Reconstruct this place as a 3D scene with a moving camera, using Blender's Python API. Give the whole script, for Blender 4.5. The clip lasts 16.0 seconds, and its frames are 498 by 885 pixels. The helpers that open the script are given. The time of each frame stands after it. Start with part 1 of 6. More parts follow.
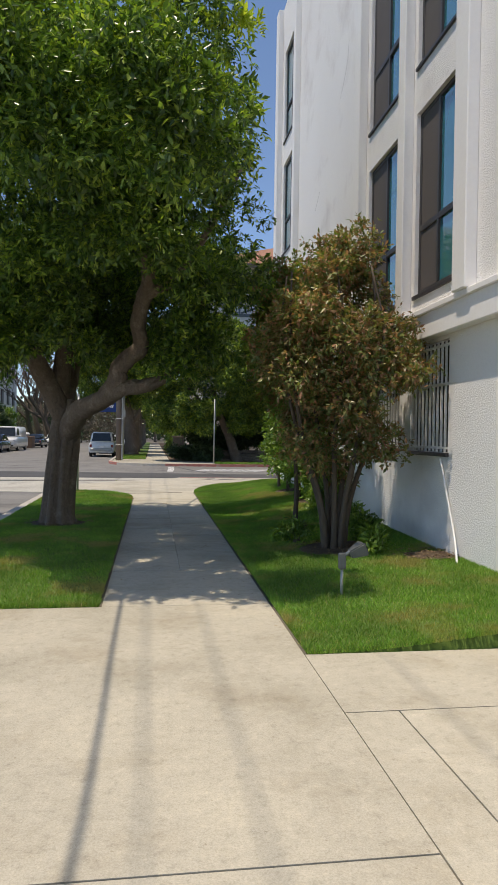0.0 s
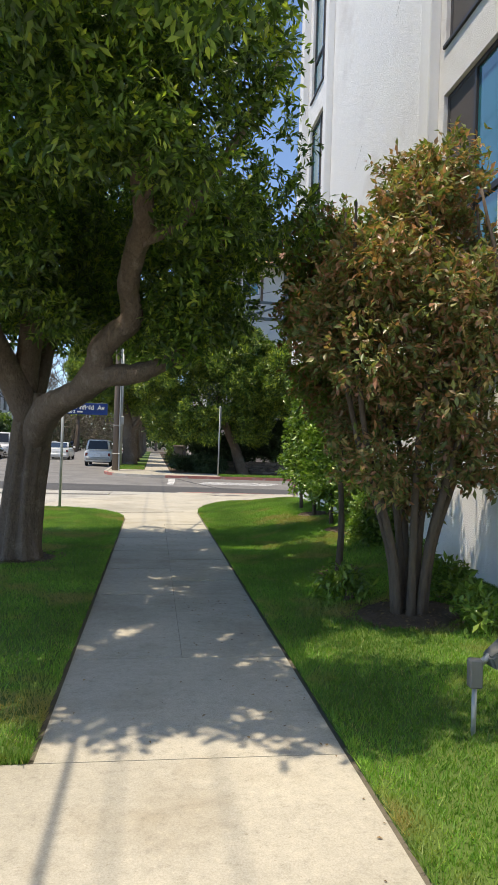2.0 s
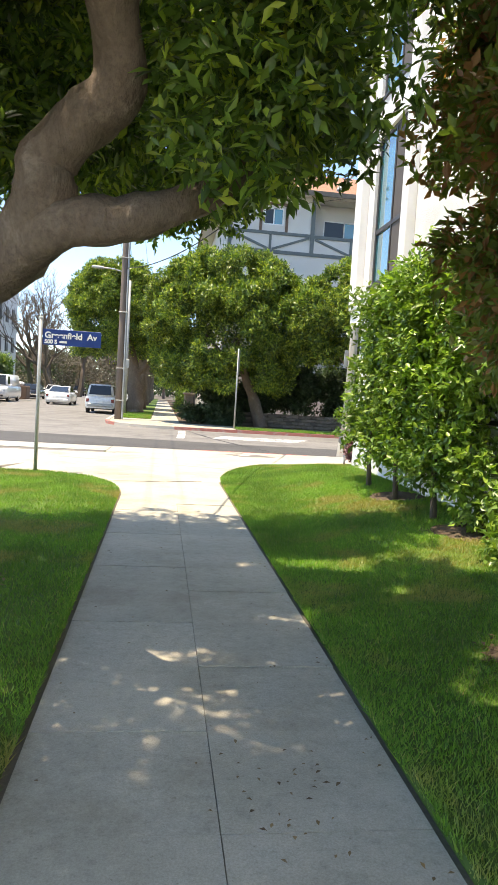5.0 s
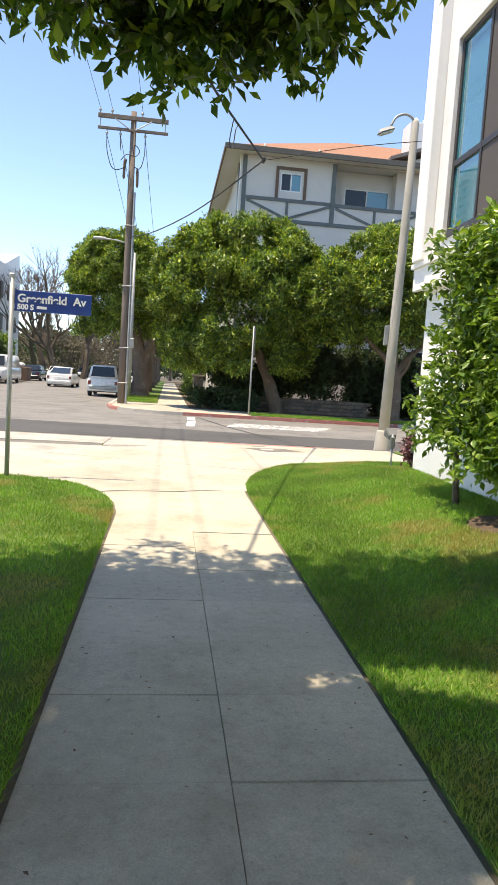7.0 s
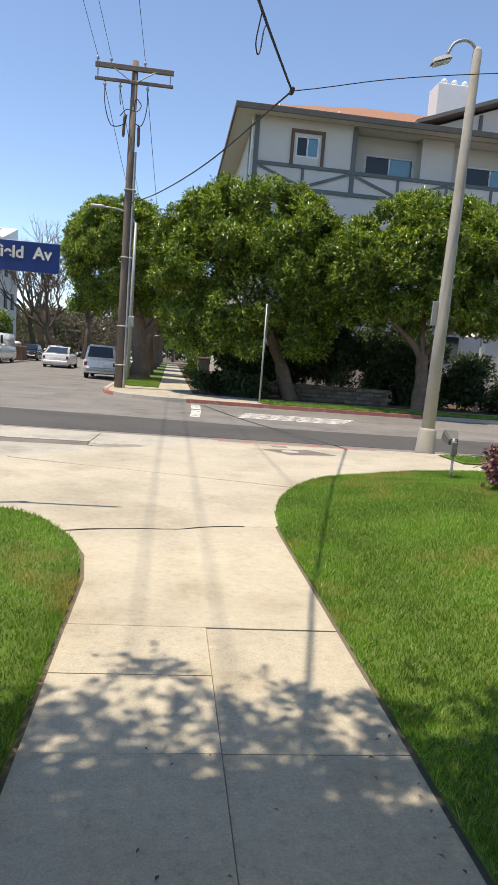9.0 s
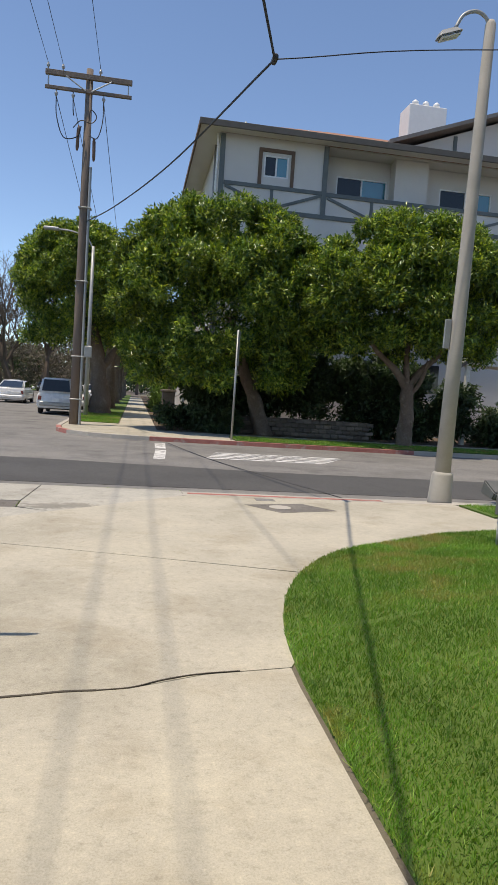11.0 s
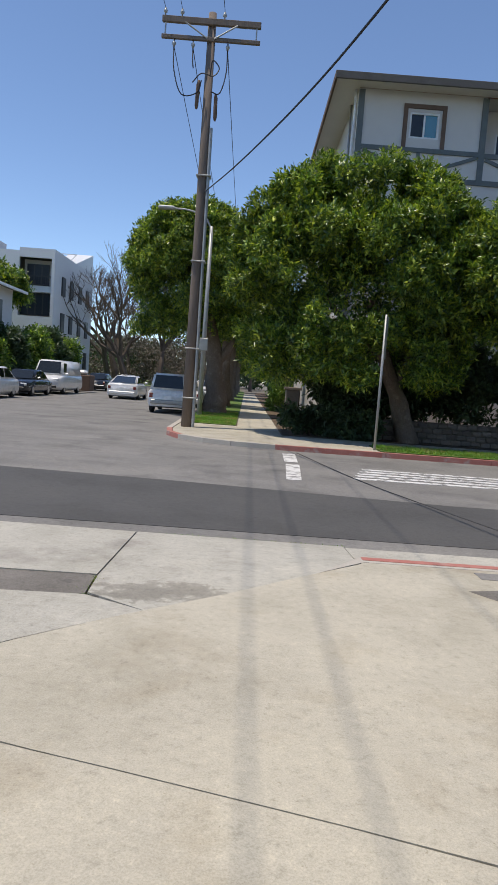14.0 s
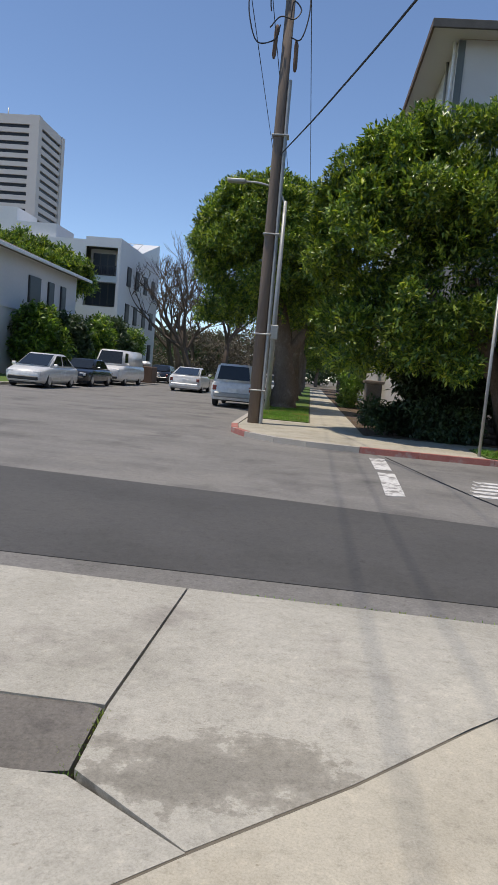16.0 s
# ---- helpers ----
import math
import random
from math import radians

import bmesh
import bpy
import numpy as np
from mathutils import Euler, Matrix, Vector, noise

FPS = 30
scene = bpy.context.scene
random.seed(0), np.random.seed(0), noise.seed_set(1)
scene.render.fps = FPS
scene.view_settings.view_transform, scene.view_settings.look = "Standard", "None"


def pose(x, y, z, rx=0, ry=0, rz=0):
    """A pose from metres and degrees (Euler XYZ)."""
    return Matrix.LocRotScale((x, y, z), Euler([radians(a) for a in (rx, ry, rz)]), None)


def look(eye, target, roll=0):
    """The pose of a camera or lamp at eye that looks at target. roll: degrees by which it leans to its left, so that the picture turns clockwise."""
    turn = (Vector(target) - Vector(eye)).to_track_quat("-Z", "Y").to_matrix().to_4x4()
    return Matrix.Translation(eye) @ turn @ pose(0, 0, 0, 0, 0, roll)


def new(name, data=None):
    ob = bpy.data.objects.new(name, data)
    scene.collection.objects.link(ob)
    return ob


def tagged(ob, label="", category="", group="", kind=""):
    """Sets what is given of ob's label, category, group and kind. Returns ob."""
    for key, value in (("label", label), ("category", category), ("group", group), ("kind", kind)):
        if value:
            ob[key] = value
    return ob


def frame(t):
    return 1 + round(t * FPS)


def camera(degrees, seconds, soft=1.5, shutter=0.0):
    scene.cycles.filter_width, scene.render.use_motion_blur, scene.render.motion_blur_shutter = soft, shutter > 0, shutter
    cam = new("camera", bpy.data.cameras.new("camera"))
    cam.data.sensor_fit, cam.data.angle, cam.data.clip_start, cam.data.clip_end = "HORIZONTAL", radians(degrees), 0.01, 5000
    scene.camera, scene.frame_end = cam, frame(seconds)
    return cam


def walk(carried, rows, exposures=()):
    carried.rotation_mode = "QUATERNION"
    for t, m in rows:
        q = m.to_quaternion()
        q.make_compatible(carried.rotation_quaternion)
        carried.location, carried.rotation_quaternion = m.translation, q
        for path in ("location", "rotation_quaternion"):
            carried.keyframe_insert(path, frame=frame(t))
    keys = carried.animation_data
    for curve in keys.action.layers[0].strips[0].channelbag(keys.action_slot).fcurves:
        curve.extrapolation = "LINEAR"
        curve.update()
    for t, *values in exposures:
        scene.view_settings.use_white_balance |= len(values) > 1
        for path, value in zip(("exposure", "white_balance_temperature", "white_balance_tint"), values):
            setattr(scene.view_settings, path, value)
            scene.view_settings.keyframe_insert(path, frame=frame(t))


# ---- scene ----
cam = camera(40.7, 16.0)
PATH = [
    (0, (0.053, 0.411, 1.55), (0.337, 2.391, 1.529), 0.9),
    (0.5, (0.133, 1.156, 1.514), (0.418, 3.135, 1.52), 1.0),
    (1, (0.135, 1.86, 1.498), (0.416, 3.84, 1.518), 1.6),
    (1.5, (0.169, 2.517, 1.487), (0.448, 4.497, 1.506), 1.6),
    (2, (0.135, 3.231, 1.528), (0.415, 5.212, 1.539), 1.9),
    (2.5, (0.106, 3.877, 1.517), (0.379, 5.858, 1.507), 1.8),
    (3, (0.138, 4.62, 1.494), (0.417, 6.6, 1.452), 2.0),
    (3.5, (0.103, 5.272, 1.461), (0.387, 7.25, 1.37), 2.3),
    (4, (0.162, 5.936, 1.45), (0.448, 7.912, 1.324), 2.6),
    (4.5, (0.121, 6.572, 1.486), (0.397, 8.548, 1.35), 3.1),
    (6.8, (0.093, 9.623, 1.459), (0.347, 11.6, 1.295), 4.0),
    (7, (0.078, 9.868, 1.473), (0.328, 11.843, 1.281), 3.7),
    (7.5, (0.105, 10.428, 1.498), (0.365, 12.396, 1.252), 4.0),
    (8, (0.073, 11.075, 1.524), (0.323, 13.04, 1.251), 4.6),
    (10.3, (0.128, 14.123, 1.485), (0.371, 16.1, 1.307), 4.2),
    (10.5, (0.127, 14.335, 1.486), (0.398, 16.31, 1.317), 4.1),
    (11, (0.211, 14.9, 1.5), (0.553, 16.866, 1.355), 3.8),
    (11.5, (0.251, 15.544, 1.532), (0.623, 17.505, 1.415), 4.0),
    (12, (0.24, 16.165, 1.534), (0.586, 18.132, 1.429), 4.0),
    (12.5, (0.206, 16.788, 1.588), (0.468, 18.767, 1.476), 4.3),
    (13, (0.087, 17.443, 1.569), (0.245, 19.432, 1.438), 4.5),
    (13.5, (0.052, 17.944, 1.575), (0.124, 19.936, 1.415), 4.3),
    (14, (-0.111, 18.634, 1.506), (-0.091, 20.626, 1.328), 4.2),
    (14.5, (-0.182, 19.251, 1.457), (-0.19, 21.241, 1.261), 4.1),
    (15, (-0.286, 19.934, 1.427), (-0.306, 21.924, 1.222), 4.5),
    (15.5, (-0.393, 20.531, 1.393), (-0.461, 22.519, 1.181), 4.9),
    (16, (-0.45, 21.114, 1.35), (-0.612, 23.097, 1.144), 5.1),
]
walk(cam, [(t, look(eye, target, roll)) for t, eye, target, roll in PATH],
     [(0, 0.26, 7300, 12), (2, 0.68, 7300, 11), (3.5, 1.22, 7700, 11), (4.7, 1.55, 7900, 11), (7, 1.25, 7900, 12), (8.2, 0.97, 7700, 12), (10.5, 0.4, 7500, 12), (12.5, 0.32, 6800, 12), (16, 0.15, 6900, 12)])

# world: clear sky, high sun, a little to the walker's left
SUN = Vector((-0.275, -0.09, 1.0)).normalized()
world = bpy.data.worlds.new("sky")
scene.world = world
world.use_nodes = True
wn = world.node_tree.nodes
sky = wn.new("ShaderNodeTexSky")
sky.sky_type = "NISHITA"
sky.sun_disc = False
sky.sun_elevation = math.asin(SUN.z)
sky.sun_rotation = math.atan2(SUN.x, SUN.y)
sky.altitude, sky.air_density, sky.dust_density, sky.ozone_density = 60, 0.8, 0.0, 5.0
wn["Background"].inputs["Strength"].default_value = 0.15
world.node_tree.links.new(sky.outputs[0], wn["Background"].inputs["Color"])
sun = new("sun", bpy.data.lights.new("sun", "SUN"))
sun.data.energy, sun.data.angle, sun.data.color = 3.2, radians(0.55), (1.0, 0.93, 0.82)
sun.matrix_world = look(SUN * 60, (0, 0, 0))

# ---- materials ----


def node_mat(name):
    m = bpy.data.materials.new(name)
    m.use_nodes = True
    nt = m.node_tree
    return m, nt, nt.nodes["Principled BSDF"]


def ramp_node(nt, fac, stops):
    r = nt.nodes.new("ShaderNodeValToRGB")
    els = r.color_ramp.elements
    els[0].position, els[0].color = stops[0][0], (*stops[0][1], 1)
    els[1].position, els[1].color = stops[-1][0], (*stops[-1][1], 1)
    for p, c in stops[1:-1]:
        els.new(p).color = (*c, 1)
    nt.links.new(fac, r.inputs[0])
    return r.outputs[0]


def noise_node(nt, scale, detail=4, stretch=None, rough=0.6):
    tc = nt.nodes.new("ShaderNodeNewGeometry")
    src = tc.outputs["Position"]
    if stretch:
        mp = nt.nodes.new("ShaderNodeMapping")
        mp.inputs["Scale"].default_value = stretch
        nt.links.new(src, mp.inputs[0])
        src = mp.outputs[0]
    n = nt.nodes.new("ShaderNodeTexNoise")
    n.inputs["Scale"].default_value, n.inputs["Detail"].default_value = scale, detail
    n.inputs["Roughness"].default_value = rough
    nt.links.new(src, n.inputs["Vector"])
    return n.outputs["Fac"]


def mixed(nt, a, b, fac, mode="MIX"):
    mx = nt.nodes.new("ShaderNodeMix")
    mx.data_type, mx.blend_type = "RGBA", mode
    for sock, v in ((mx.inputs[0], fac), (mx.inputs[6], a), (mx.inputs[7], b)):
        if isinstance(v, (int, float)):
            sock.default_value = v
        elif isinstance(v, tuple):
            sock.default_value = (*v, 1)
        else:
            nt.links.new(v, sock)
    return mx.outputs[2]


def surf(name, lo, hi, big=0.8, fine=25.0, rough=0.85, bump=0.3, dist=0.01, spread=0.5, metal=0.0, stretch=None,
         vary=0.0, stain=None, stain_scale=1.2, stain_at=(0.55, 0.72), spec=0.4, speck=None, worn=None):
    """Two scales of mottling between lo and hi, fine relief, optional stains and change from piece to piece."""
    m, nt, bs = node_mat(name)
    a = noise_node(nt, big, 5, stretch)
    b = noise_node(nt, fine, 4, stretch)
    c1 = ramp_node(nt, a, [(0.5 - spread / 2, lo), (0.5 + spread / 2, hi)])
    c2 = ramp_node(nt, b, [(0.25, lo), (0.75, hi)])
    col = mixed(nt, c1, c2, 0.45)
    if stain:
        s = ramp_node(nt, noise_node(nt, stain_scale, 6), [(stain_at[0], (0, 0, 0)), (stain_at[1], (1, 1, 1))])
        col = mixed(nt, col, stain, s)
    if speck:
        k = ramp_node(nt, noise_node(nt, speck[0], 8, None, 0.8), [(0.3, (speck[1],) * 3), (0.5, (1, 1, 1)), (0.7, (speck[2],) * 3)])
        pits = ramp_node(nt, noise_node(nt, speck[0] * 0.3, 3), [(0.67, (1, 1, 1)), (0.74, (0.72, 0.7, 0.66))])
        blot = ramp_node(nt, noise_node(nt, 0.45, 6, None, 0.7), [(0.32, (0.82, 0.82, 0.8)), (0.5, (1, 1, 1)), (0.7, (1.1, 1.09, 1.06))])
        grit = ramp_node(nt, noise_node(nt, 16, 9, None, 0.78), [(0.33, (0.76, 0.76, 0.75)), (0.47, (0.98, 0.98, 0.98)), (0.55, (1, 1, 1)), (0.68, (1.18, 1.17, 1.15))])
        k = mixed(nt, mixed(nt, k, pits, 1.0, "MULTIPLY"), mixed(nt, blot, grit, 1.0, "MULTIPLY"), 1.0, "MULTIPLY")
        col = mixed(nt, col, k, 1.0, "MULTIPLY")
    if worn:
        at = nt.nodes.new("ShaderNodeNewGeometry")
        mp = nt.nodes.new("ShaderNodeMapping")
        mp.vector_type = "TEXTURE"
        mp.inputs["Location"].default_value, mp.inputs["Rotation"].default_value, mp.inputs["Scale"].default_value = worn[0], (0, 0, worn[1]), worn[2]
        far_off = nt.nodes.new("ShaderNodeVectorMath")
        far_off.operation = "LENGTH"
        edge = nt.nodes.new("ShaderNodeMath")
        edge.operation, edge.inputs[2].default_value = "MULTIPLY_ADD", -1.5
        edge.inputs[1].default_value = 3.0
        total = nt.nodes.new("ShaderNodeMath")
        total.operation = "ADD"
        nt.links.new(at.outputs["Position"], mp.inputs[0])
        nt.links.new(mp.outputs[0], far_off.inputs[0])
        nt.links.new(noise_node(nt, 4.5, 9, None, 0.68), edge.inputs[0])
        nt.links.new(far_off.outputs["Value"], total.inputs[0])
        nt.links.new(edge.outputs[0], total.inputs[1])
        lost = ramp_node(nt, total.outputs[0], [(0.55, (0.6, 0.59, 0.58)), (0.85, (0.75, 0.74, 0.73)), (0.95, (1, 1, 1))])
        col = mixed(nt, col, lost, 1.0, "MULTIPLY")
    if vary:
        oi = nt.nodes.new("ShaderNodeObjectInfo")
        v = ramp_node(nt, oi.outputs["Random"], [(0, (1 - vary,) * 3), (1, (1 + vary,) * 3)])
        col = mixed(nt, col, v, 1.0, "MULTIPLY")
    nt.links.new(col, bs.inputs["Base Color"])
    bs.inputs["Roughness"].default_value, bs.inputs["Metallic"].default_value = rough, metal
    bs.inputs["Specular IOR Level"].default_value = spec
    if bump:
        bp = nt.nodes.new("ShaderNodeBump")
        bp.inputs["Strength"].default_value, bp.inputs["Distance"].default_value = bump, dist
        nt.links.new(b, bp.inputs["Height"])
        nt.links.new(bp.outputs[0], bs.inputs["Normal"])
    return m


def leafy(name, stops, rough=0.45, through_light=0.3, straw=None):
    """Leaves: colour from leaf to leaf, some light passing through."""
    m, nt, bs = node_mat(name)
    g = nt.nodes.new("ShaderNodeNewGeometry")
    col = ramp_node(nt, g.outputs["Random Per Island"], stops)
    patch = ramp_node(nt, noise_node(nt, 0.9, 2), [(0.35, (0.72, 0.72, 0.72)), (0.65, (1.2, 1.2, 1.15))])
    col = mixed(nt, col, patch, 1.0, "MULTIPLY")
    if straw:
        dry = ramp_node(nt, noise_node(nt, 0.95, 5), [(0.525, (0, 0, 0)), (0.63, (0.75, 0.75, 0.75))])
        col = mixed(nt, col, straw, dry)
    nt.links.new(col, bs.inputs["Base Color"])
    bs.inputs["Roughness"].default_value = rough
    tr = nt.nodes.new("ShaderNodeBsdfTranslucent")
    warm = mixed(nt, col, (1.25, 1.35, 0.6), 1.0, "MULTIPLY")
    nt.links.new(warm, tr.inputs["Color"])
    ms = nt.nodes.new("ShaderNodeMixShader")
    ms.inputs[0].default_value = through_light
    nt.links.new(bs.outputs[0], ms.inputs[1])
    nt.links.new(tr.outputs[0], ms.inputs[2])
    nt.links.new(ms.outputs[0], nt.nodes["Material Output"].inputs["Surface"])
    return m


def plain(name, col, rough=0.5, metal=0.0, spec=0.5, coat=0.0):
    m, nt, bs = node_mat(name)
    n = ramp_node(nt, noise_node(nt, 6, 4), [(0.3, tuple(c * 0.88 for c in col)), (0.7, tuple(min(1, c * 1.1) for c in col))])
    nt.links.new(n, bs.inputs["Base Color"])
    bs.inputs["Roughness"].default_value, bs.inputs["Metallic"].default_value = rough, metal
    bs.inputs["Specular IOR Level"].default_value, bs.inputs["Coat Weight"].default_value = spec, coat
    return m


M_WALK = surf("pavement_concrete", (0.38, 0.35, 0.28), (0.515, 0.477, 0.39), 0.9, 60, 0.9, 0.07, 0.005, 0.6, vary=0.05, stain=(0.31, 0.265, 0.19), stain_scale=1.3, stain_at=(0.52, 0.82), speck=(120, 0.78, 1.16))
M_APRON = surf("gutter_concrete", (0.345, 0.33, 0.284), (0.515, 0.492, 0.43), 1.4, 45, 0.92, 0.25, 0.008, 0.5, stain=(0.27, 0.25, 0.22), stain_scale=1.1, stain_at=(0.55, 0.75), speck=(110, 0.7, 1.2), worn=((-0.62, 23.3, -0.03), 0.2, (0.5, 0.26, 1.0)))
M_JOINT = surf("joint_dirt", (0.11, 0.095, 0.075), (0.2, 0.175, 0.135), 3, 60, 0.95, 0.6)
M_CRACK = surf("crack_dirt", (0.05, 0.043, 0.035), (0.1, 0.085, 0.065), 3, 60, 0.95, 0.4)
M_PATCH = surf("brown_patch_asphalt", (0.13, 0.12, 0.108), (0.25, 0.23, 0.205), 2.5, 50, 0.95, 0.7, 0.008, stain=(0.1, 0.092, 0.085), stain_scale=5, speck=(70, 0.7, 1.2))
M_ROAD = surf("worn_asphalt", (0.13, 0.126, 0.12), (0.28, 0.268, 0.25), 0.6, 70, 0.9, 0.6, 0.006, 0.5, stretch=(0.35, 1.5, 1), stain=(0.12, 0.115, 0.11), stain_scale=0.7, speck=(60, 0.7, 1.2))
M_ROAD_NEW = surf("dark_asphalt", (0.07, 0.069, 0.068), (0.098, 0.096, 0.094), 0.5, 90, 0.9, 0.5, 0.005, 0.7, speck=(45, 0.88, 1.12))
M_KERB = surf("kerb_concrete", (0.36, 0.33, 0.29), (0.52, 0.48, 0.42), 2, 40, 0.9, 0.4, 0.006)
M_RED = surf("faded_red_paint", (0.34, 0.10, 0.08), (0.48, 0.22, 0.18), 2.5, 35, 0.8, 0.4, 0.005, stain=(0.42, 0.36, 0.32), stain_scale=4)
M_PAINT = surf("worn_white_paint", (0.55, 0.54, 0.52), (0.75, 0.74, 0.71), 3, 40, 0.8, 0.3, 0.003, stain=(0.24, 0.23, 0.22), stain_scale=7, stain_at=(0.5, 0.6))
M_SOIL = surf("lawn_soil", (0.07, 0.12, 0.022), (0.115, 0.18, 0.034), 1.2, 80, 0.95, 0.5, 0.01, stain=(0.13, 0.10, 0.05), stain_scale=1.0, stain_at=(0.66, 0.76))
M_DIRT = surf("mulch", (0.06, 0.042, 0.028), (0.19, 0.135, 0.09), 6, 45, 0.95, 1.0, 0.04)
M_GROUND = surf("open_ground", (0.13, 0.12, 0.09), (0.2, 0.18, 0.14), 0.05, 3, 0.95, 0.2)
M_STUCCO = surf("white_stucco", (0.8, 0.78, 0.76), (0.88, 0.865, 0.845), 0.5, 55, 0.92, 0.75, 0.02, 0.6, stain=(0.72, 0.69, 0.67), stain_scale=0.8)
M_SMOOTH = surf("smooth_white_stucco", (0.8, 0.78, 0.765), (0.88, 0.86, 0.84), 0.4, 20, 0.9, 0.25, 0.01, 0.6)
M_FRAME = plain("bronze_window_frame", (0.055, 0.05, 0.05), 0.45, 0.3)
M_SCREEN = surf("insect_screen", (0.085, 0.075, 0.07), (0.12, 0.105, 0.10), 1.0, 300, 0.8, 0.2, 0.001)
M_BARK = surf("grey_bark", (0.115, 0.084, 0.062), (0.23, 0.178, 0.138), 2.0, 22, 0.9, 0.9, 0.03, 0.6, stretch=(1, 1, 0.45), stain=(0.26, 0.21, 0.17), stain_scale=5, speck=(40, 0.7, 1.2))
M_TWIG = surf("brown_bark", (0.07, 0.052, 0.04), (0.15, 0.115, 0.085), 4, 40, 0.9, 0.8, 0.02, stretch=(1, 1, 0.3))
M_POLEWOOD = surf("weathered_pole_wood", (0.12, 0.095, 0.075), (0.24, 0.19, 0.155), 2, 30, 0.9, 0.7, 0.02, stretch=(1, 1, 0.06))
M_POLECON = surf("lamp_pole_concrete", (0.33, 0.31, 0.27), (0.46, 0.43, 0.38), 3, 80, 0.85, 0.3, 0.004)
M_STEEL = plain("galvanised_steel", (0.36, 0.37, 0.36), 0.5, 0.4)
M_FIXTURE = plain("weathered_grey_aluminium", (0.15, 0.155, 0.15), 0.6, 0.3)
M_WIRE = plain("black_cable", (0.02, 0.02, 0.022), 0.6)
M_WHITE = plain("white_enamel", (0.75, 0.75, 0.73), 0.4)
M_BLUE = plain("blue_sign_enamel", (0.012, 0.05, 0.24), 0.35)
M_LETTER = plain("white_lettering", (0.85, 0.85, 0.85), 0.4)
M_RUBBER = plain("tyre_rubber", (0.018, 0.018, 0.019), 0.8)
M_RIM = plain("alloy_rim", (0.45, 0.46, 0.47), 0.3, 0.9)
M_SILVER = plain("silver_car_paint", (0.68, 0.68, 0.67), 0.35, 0.05, coat=0.4)
M_CARWHITE = plain("white_car_paint", (0.74, 0.74, 0.73), 0.3, 0, coat=0.6)
M_CARDARK = plain("dark_car_paint", (0.02, 0.022, 0.028), 0.25, 0.2, coat=0.6)
M_BLACK = plain("black_plastic", (0.025, 0.025, 0.026), 0.55)
M_TAIL = plain("red_tail_lens", (0.16, 0.012, 0.012), 0.2, coat=0.5)
M_HEAD = plain("clear_head_lens", (0.6, 0.62, 0.64), 0.12, coat=0.6)
M_BEIGE = surf("cream_house_wall", (0.56, 0.53, 0.49), (0.66, 0.63, 0.585), 0.6, 40, 0.9, 0.3, 0.01)
M_TIMBER = surf("grey_timber_trim", (0.10, 0.115, 0.115), (0.17, 0.19, 0.185), 3, 40, 0.85, 0.3, 0.01)
M_SLATE = surf("slate_brown_paint", (0.075, 0.068, 0.06), (0.13, 0.118, 0.105), 3, 40, 0.8, 0.2, 0.005)
M_BROWN = surf("brown_timber", (0.11, 0.07, 0.05), (0.19, 0.125, 0.09), 3, 40, 0.85, 0.3, 0.01)
M_ROOF = surf("terracotta_shingle", (0.25, 0.12, 0.07), (0.4, 0.21, 0.13), 1.5, 14, 0.9, 0.6, 0.03)
M_ROOFGREY = surf("grey_shingle", (0.13, 0.12, 0.115), (0.22, 0.205, 0.19), 1.5, 14, 0.9, 0.6, 0.03)
M_WALLFAR = surf("far_white_wall", (0.66, 0.66, 0.66), (0.76, 0.755, 0.75), 0.3, 6, 0.9, 0.2)
M_TOWER = surf("tower_concrete", (0.56, 0.53, 0.5), (0.64, 0.61, 0.575), 0.1, 2, 0.9, 0.1)
M_DARKGLASS = plain("dark_window_band", (0.025, 0.03, 0.036), 0.35, 0.0, 0.3)
M_STONE = surf("rubble_stone", (0.13, 0.105, 0.085), (0.25, 0.21, 0.175), 3, 25, 0.9, 0.8, 0.02, vary=0.25)

M_GLASS, nt_, bs_ = node_mat("sky_toned_tinted_glass")
# glass tint and the sky's reflection, both put into the blue-green base colour
bs_.inputs["Base Color"].default_value = (0.03, 0.19, 0.24, 1)
bs_.inputs["Roughness"].default_value, bs_.inputs["Specular IOR Level"].default_value = 0.04, 1.0
bs_.inputs["Metallic"].default_value = 0.0
bs_.inputs["Coat Weight"].default_value, bs_.inputs["Coat Roughness"].default_value = 1.0, 0.03
M_CARGLASS = plain("car_glass", (0.014, 0.017, 0.019), 0.12, 0.0, 0.45, 0.15)

M_LEAF_NEAR = leafy("street_tree_leaf", [(0, (0.045, 0.09, 0.024)), (0.5, (0.1, 0.185, 0.04)), (0.82, (0.23, 0.35, 0.066)), (1, (0.4, 0.49, 0.085))], 0.3, 0.42)
M_LEAF_NEW = leafy("young_leaf", [(0, (0.28, 0.38, 0.04)), (1, (0.46, 0.52, 0.07))], 0.5, 0.4)
M_LEAF_BUSH = leafy("bronze_bush_leaf", [(0, (0.1, 0.15, 0.04)), (0.4, (0.2, 0.22, 0.075)), (0.6, (0.3, 0.19, 0.095)), (0.85, (0.4, 0.19, 0.12)), (1, (0.34, 0.36, 0.13))], 0.36, 0.34)
M_LEAF_MIX = leafy("bronze_green_leaf", [(0, (0.13, 0.2, 0.045)), (0.55, (0.2, 0.28, 0.06)), (0.8, (0.3, 0.15, 0.08)), (1, (0.4, 0.2, 0.1))], 0.4, 0.35)
M_LEAF_HEDGE = leafy("glossy_hedge_leaf", [(0, (0.09, 0.17, 0.03)), (0.6, (0.17, 0.29, 0.05)), (1, (0.31, 0.42, 0.08))], 0.32, 0.35)
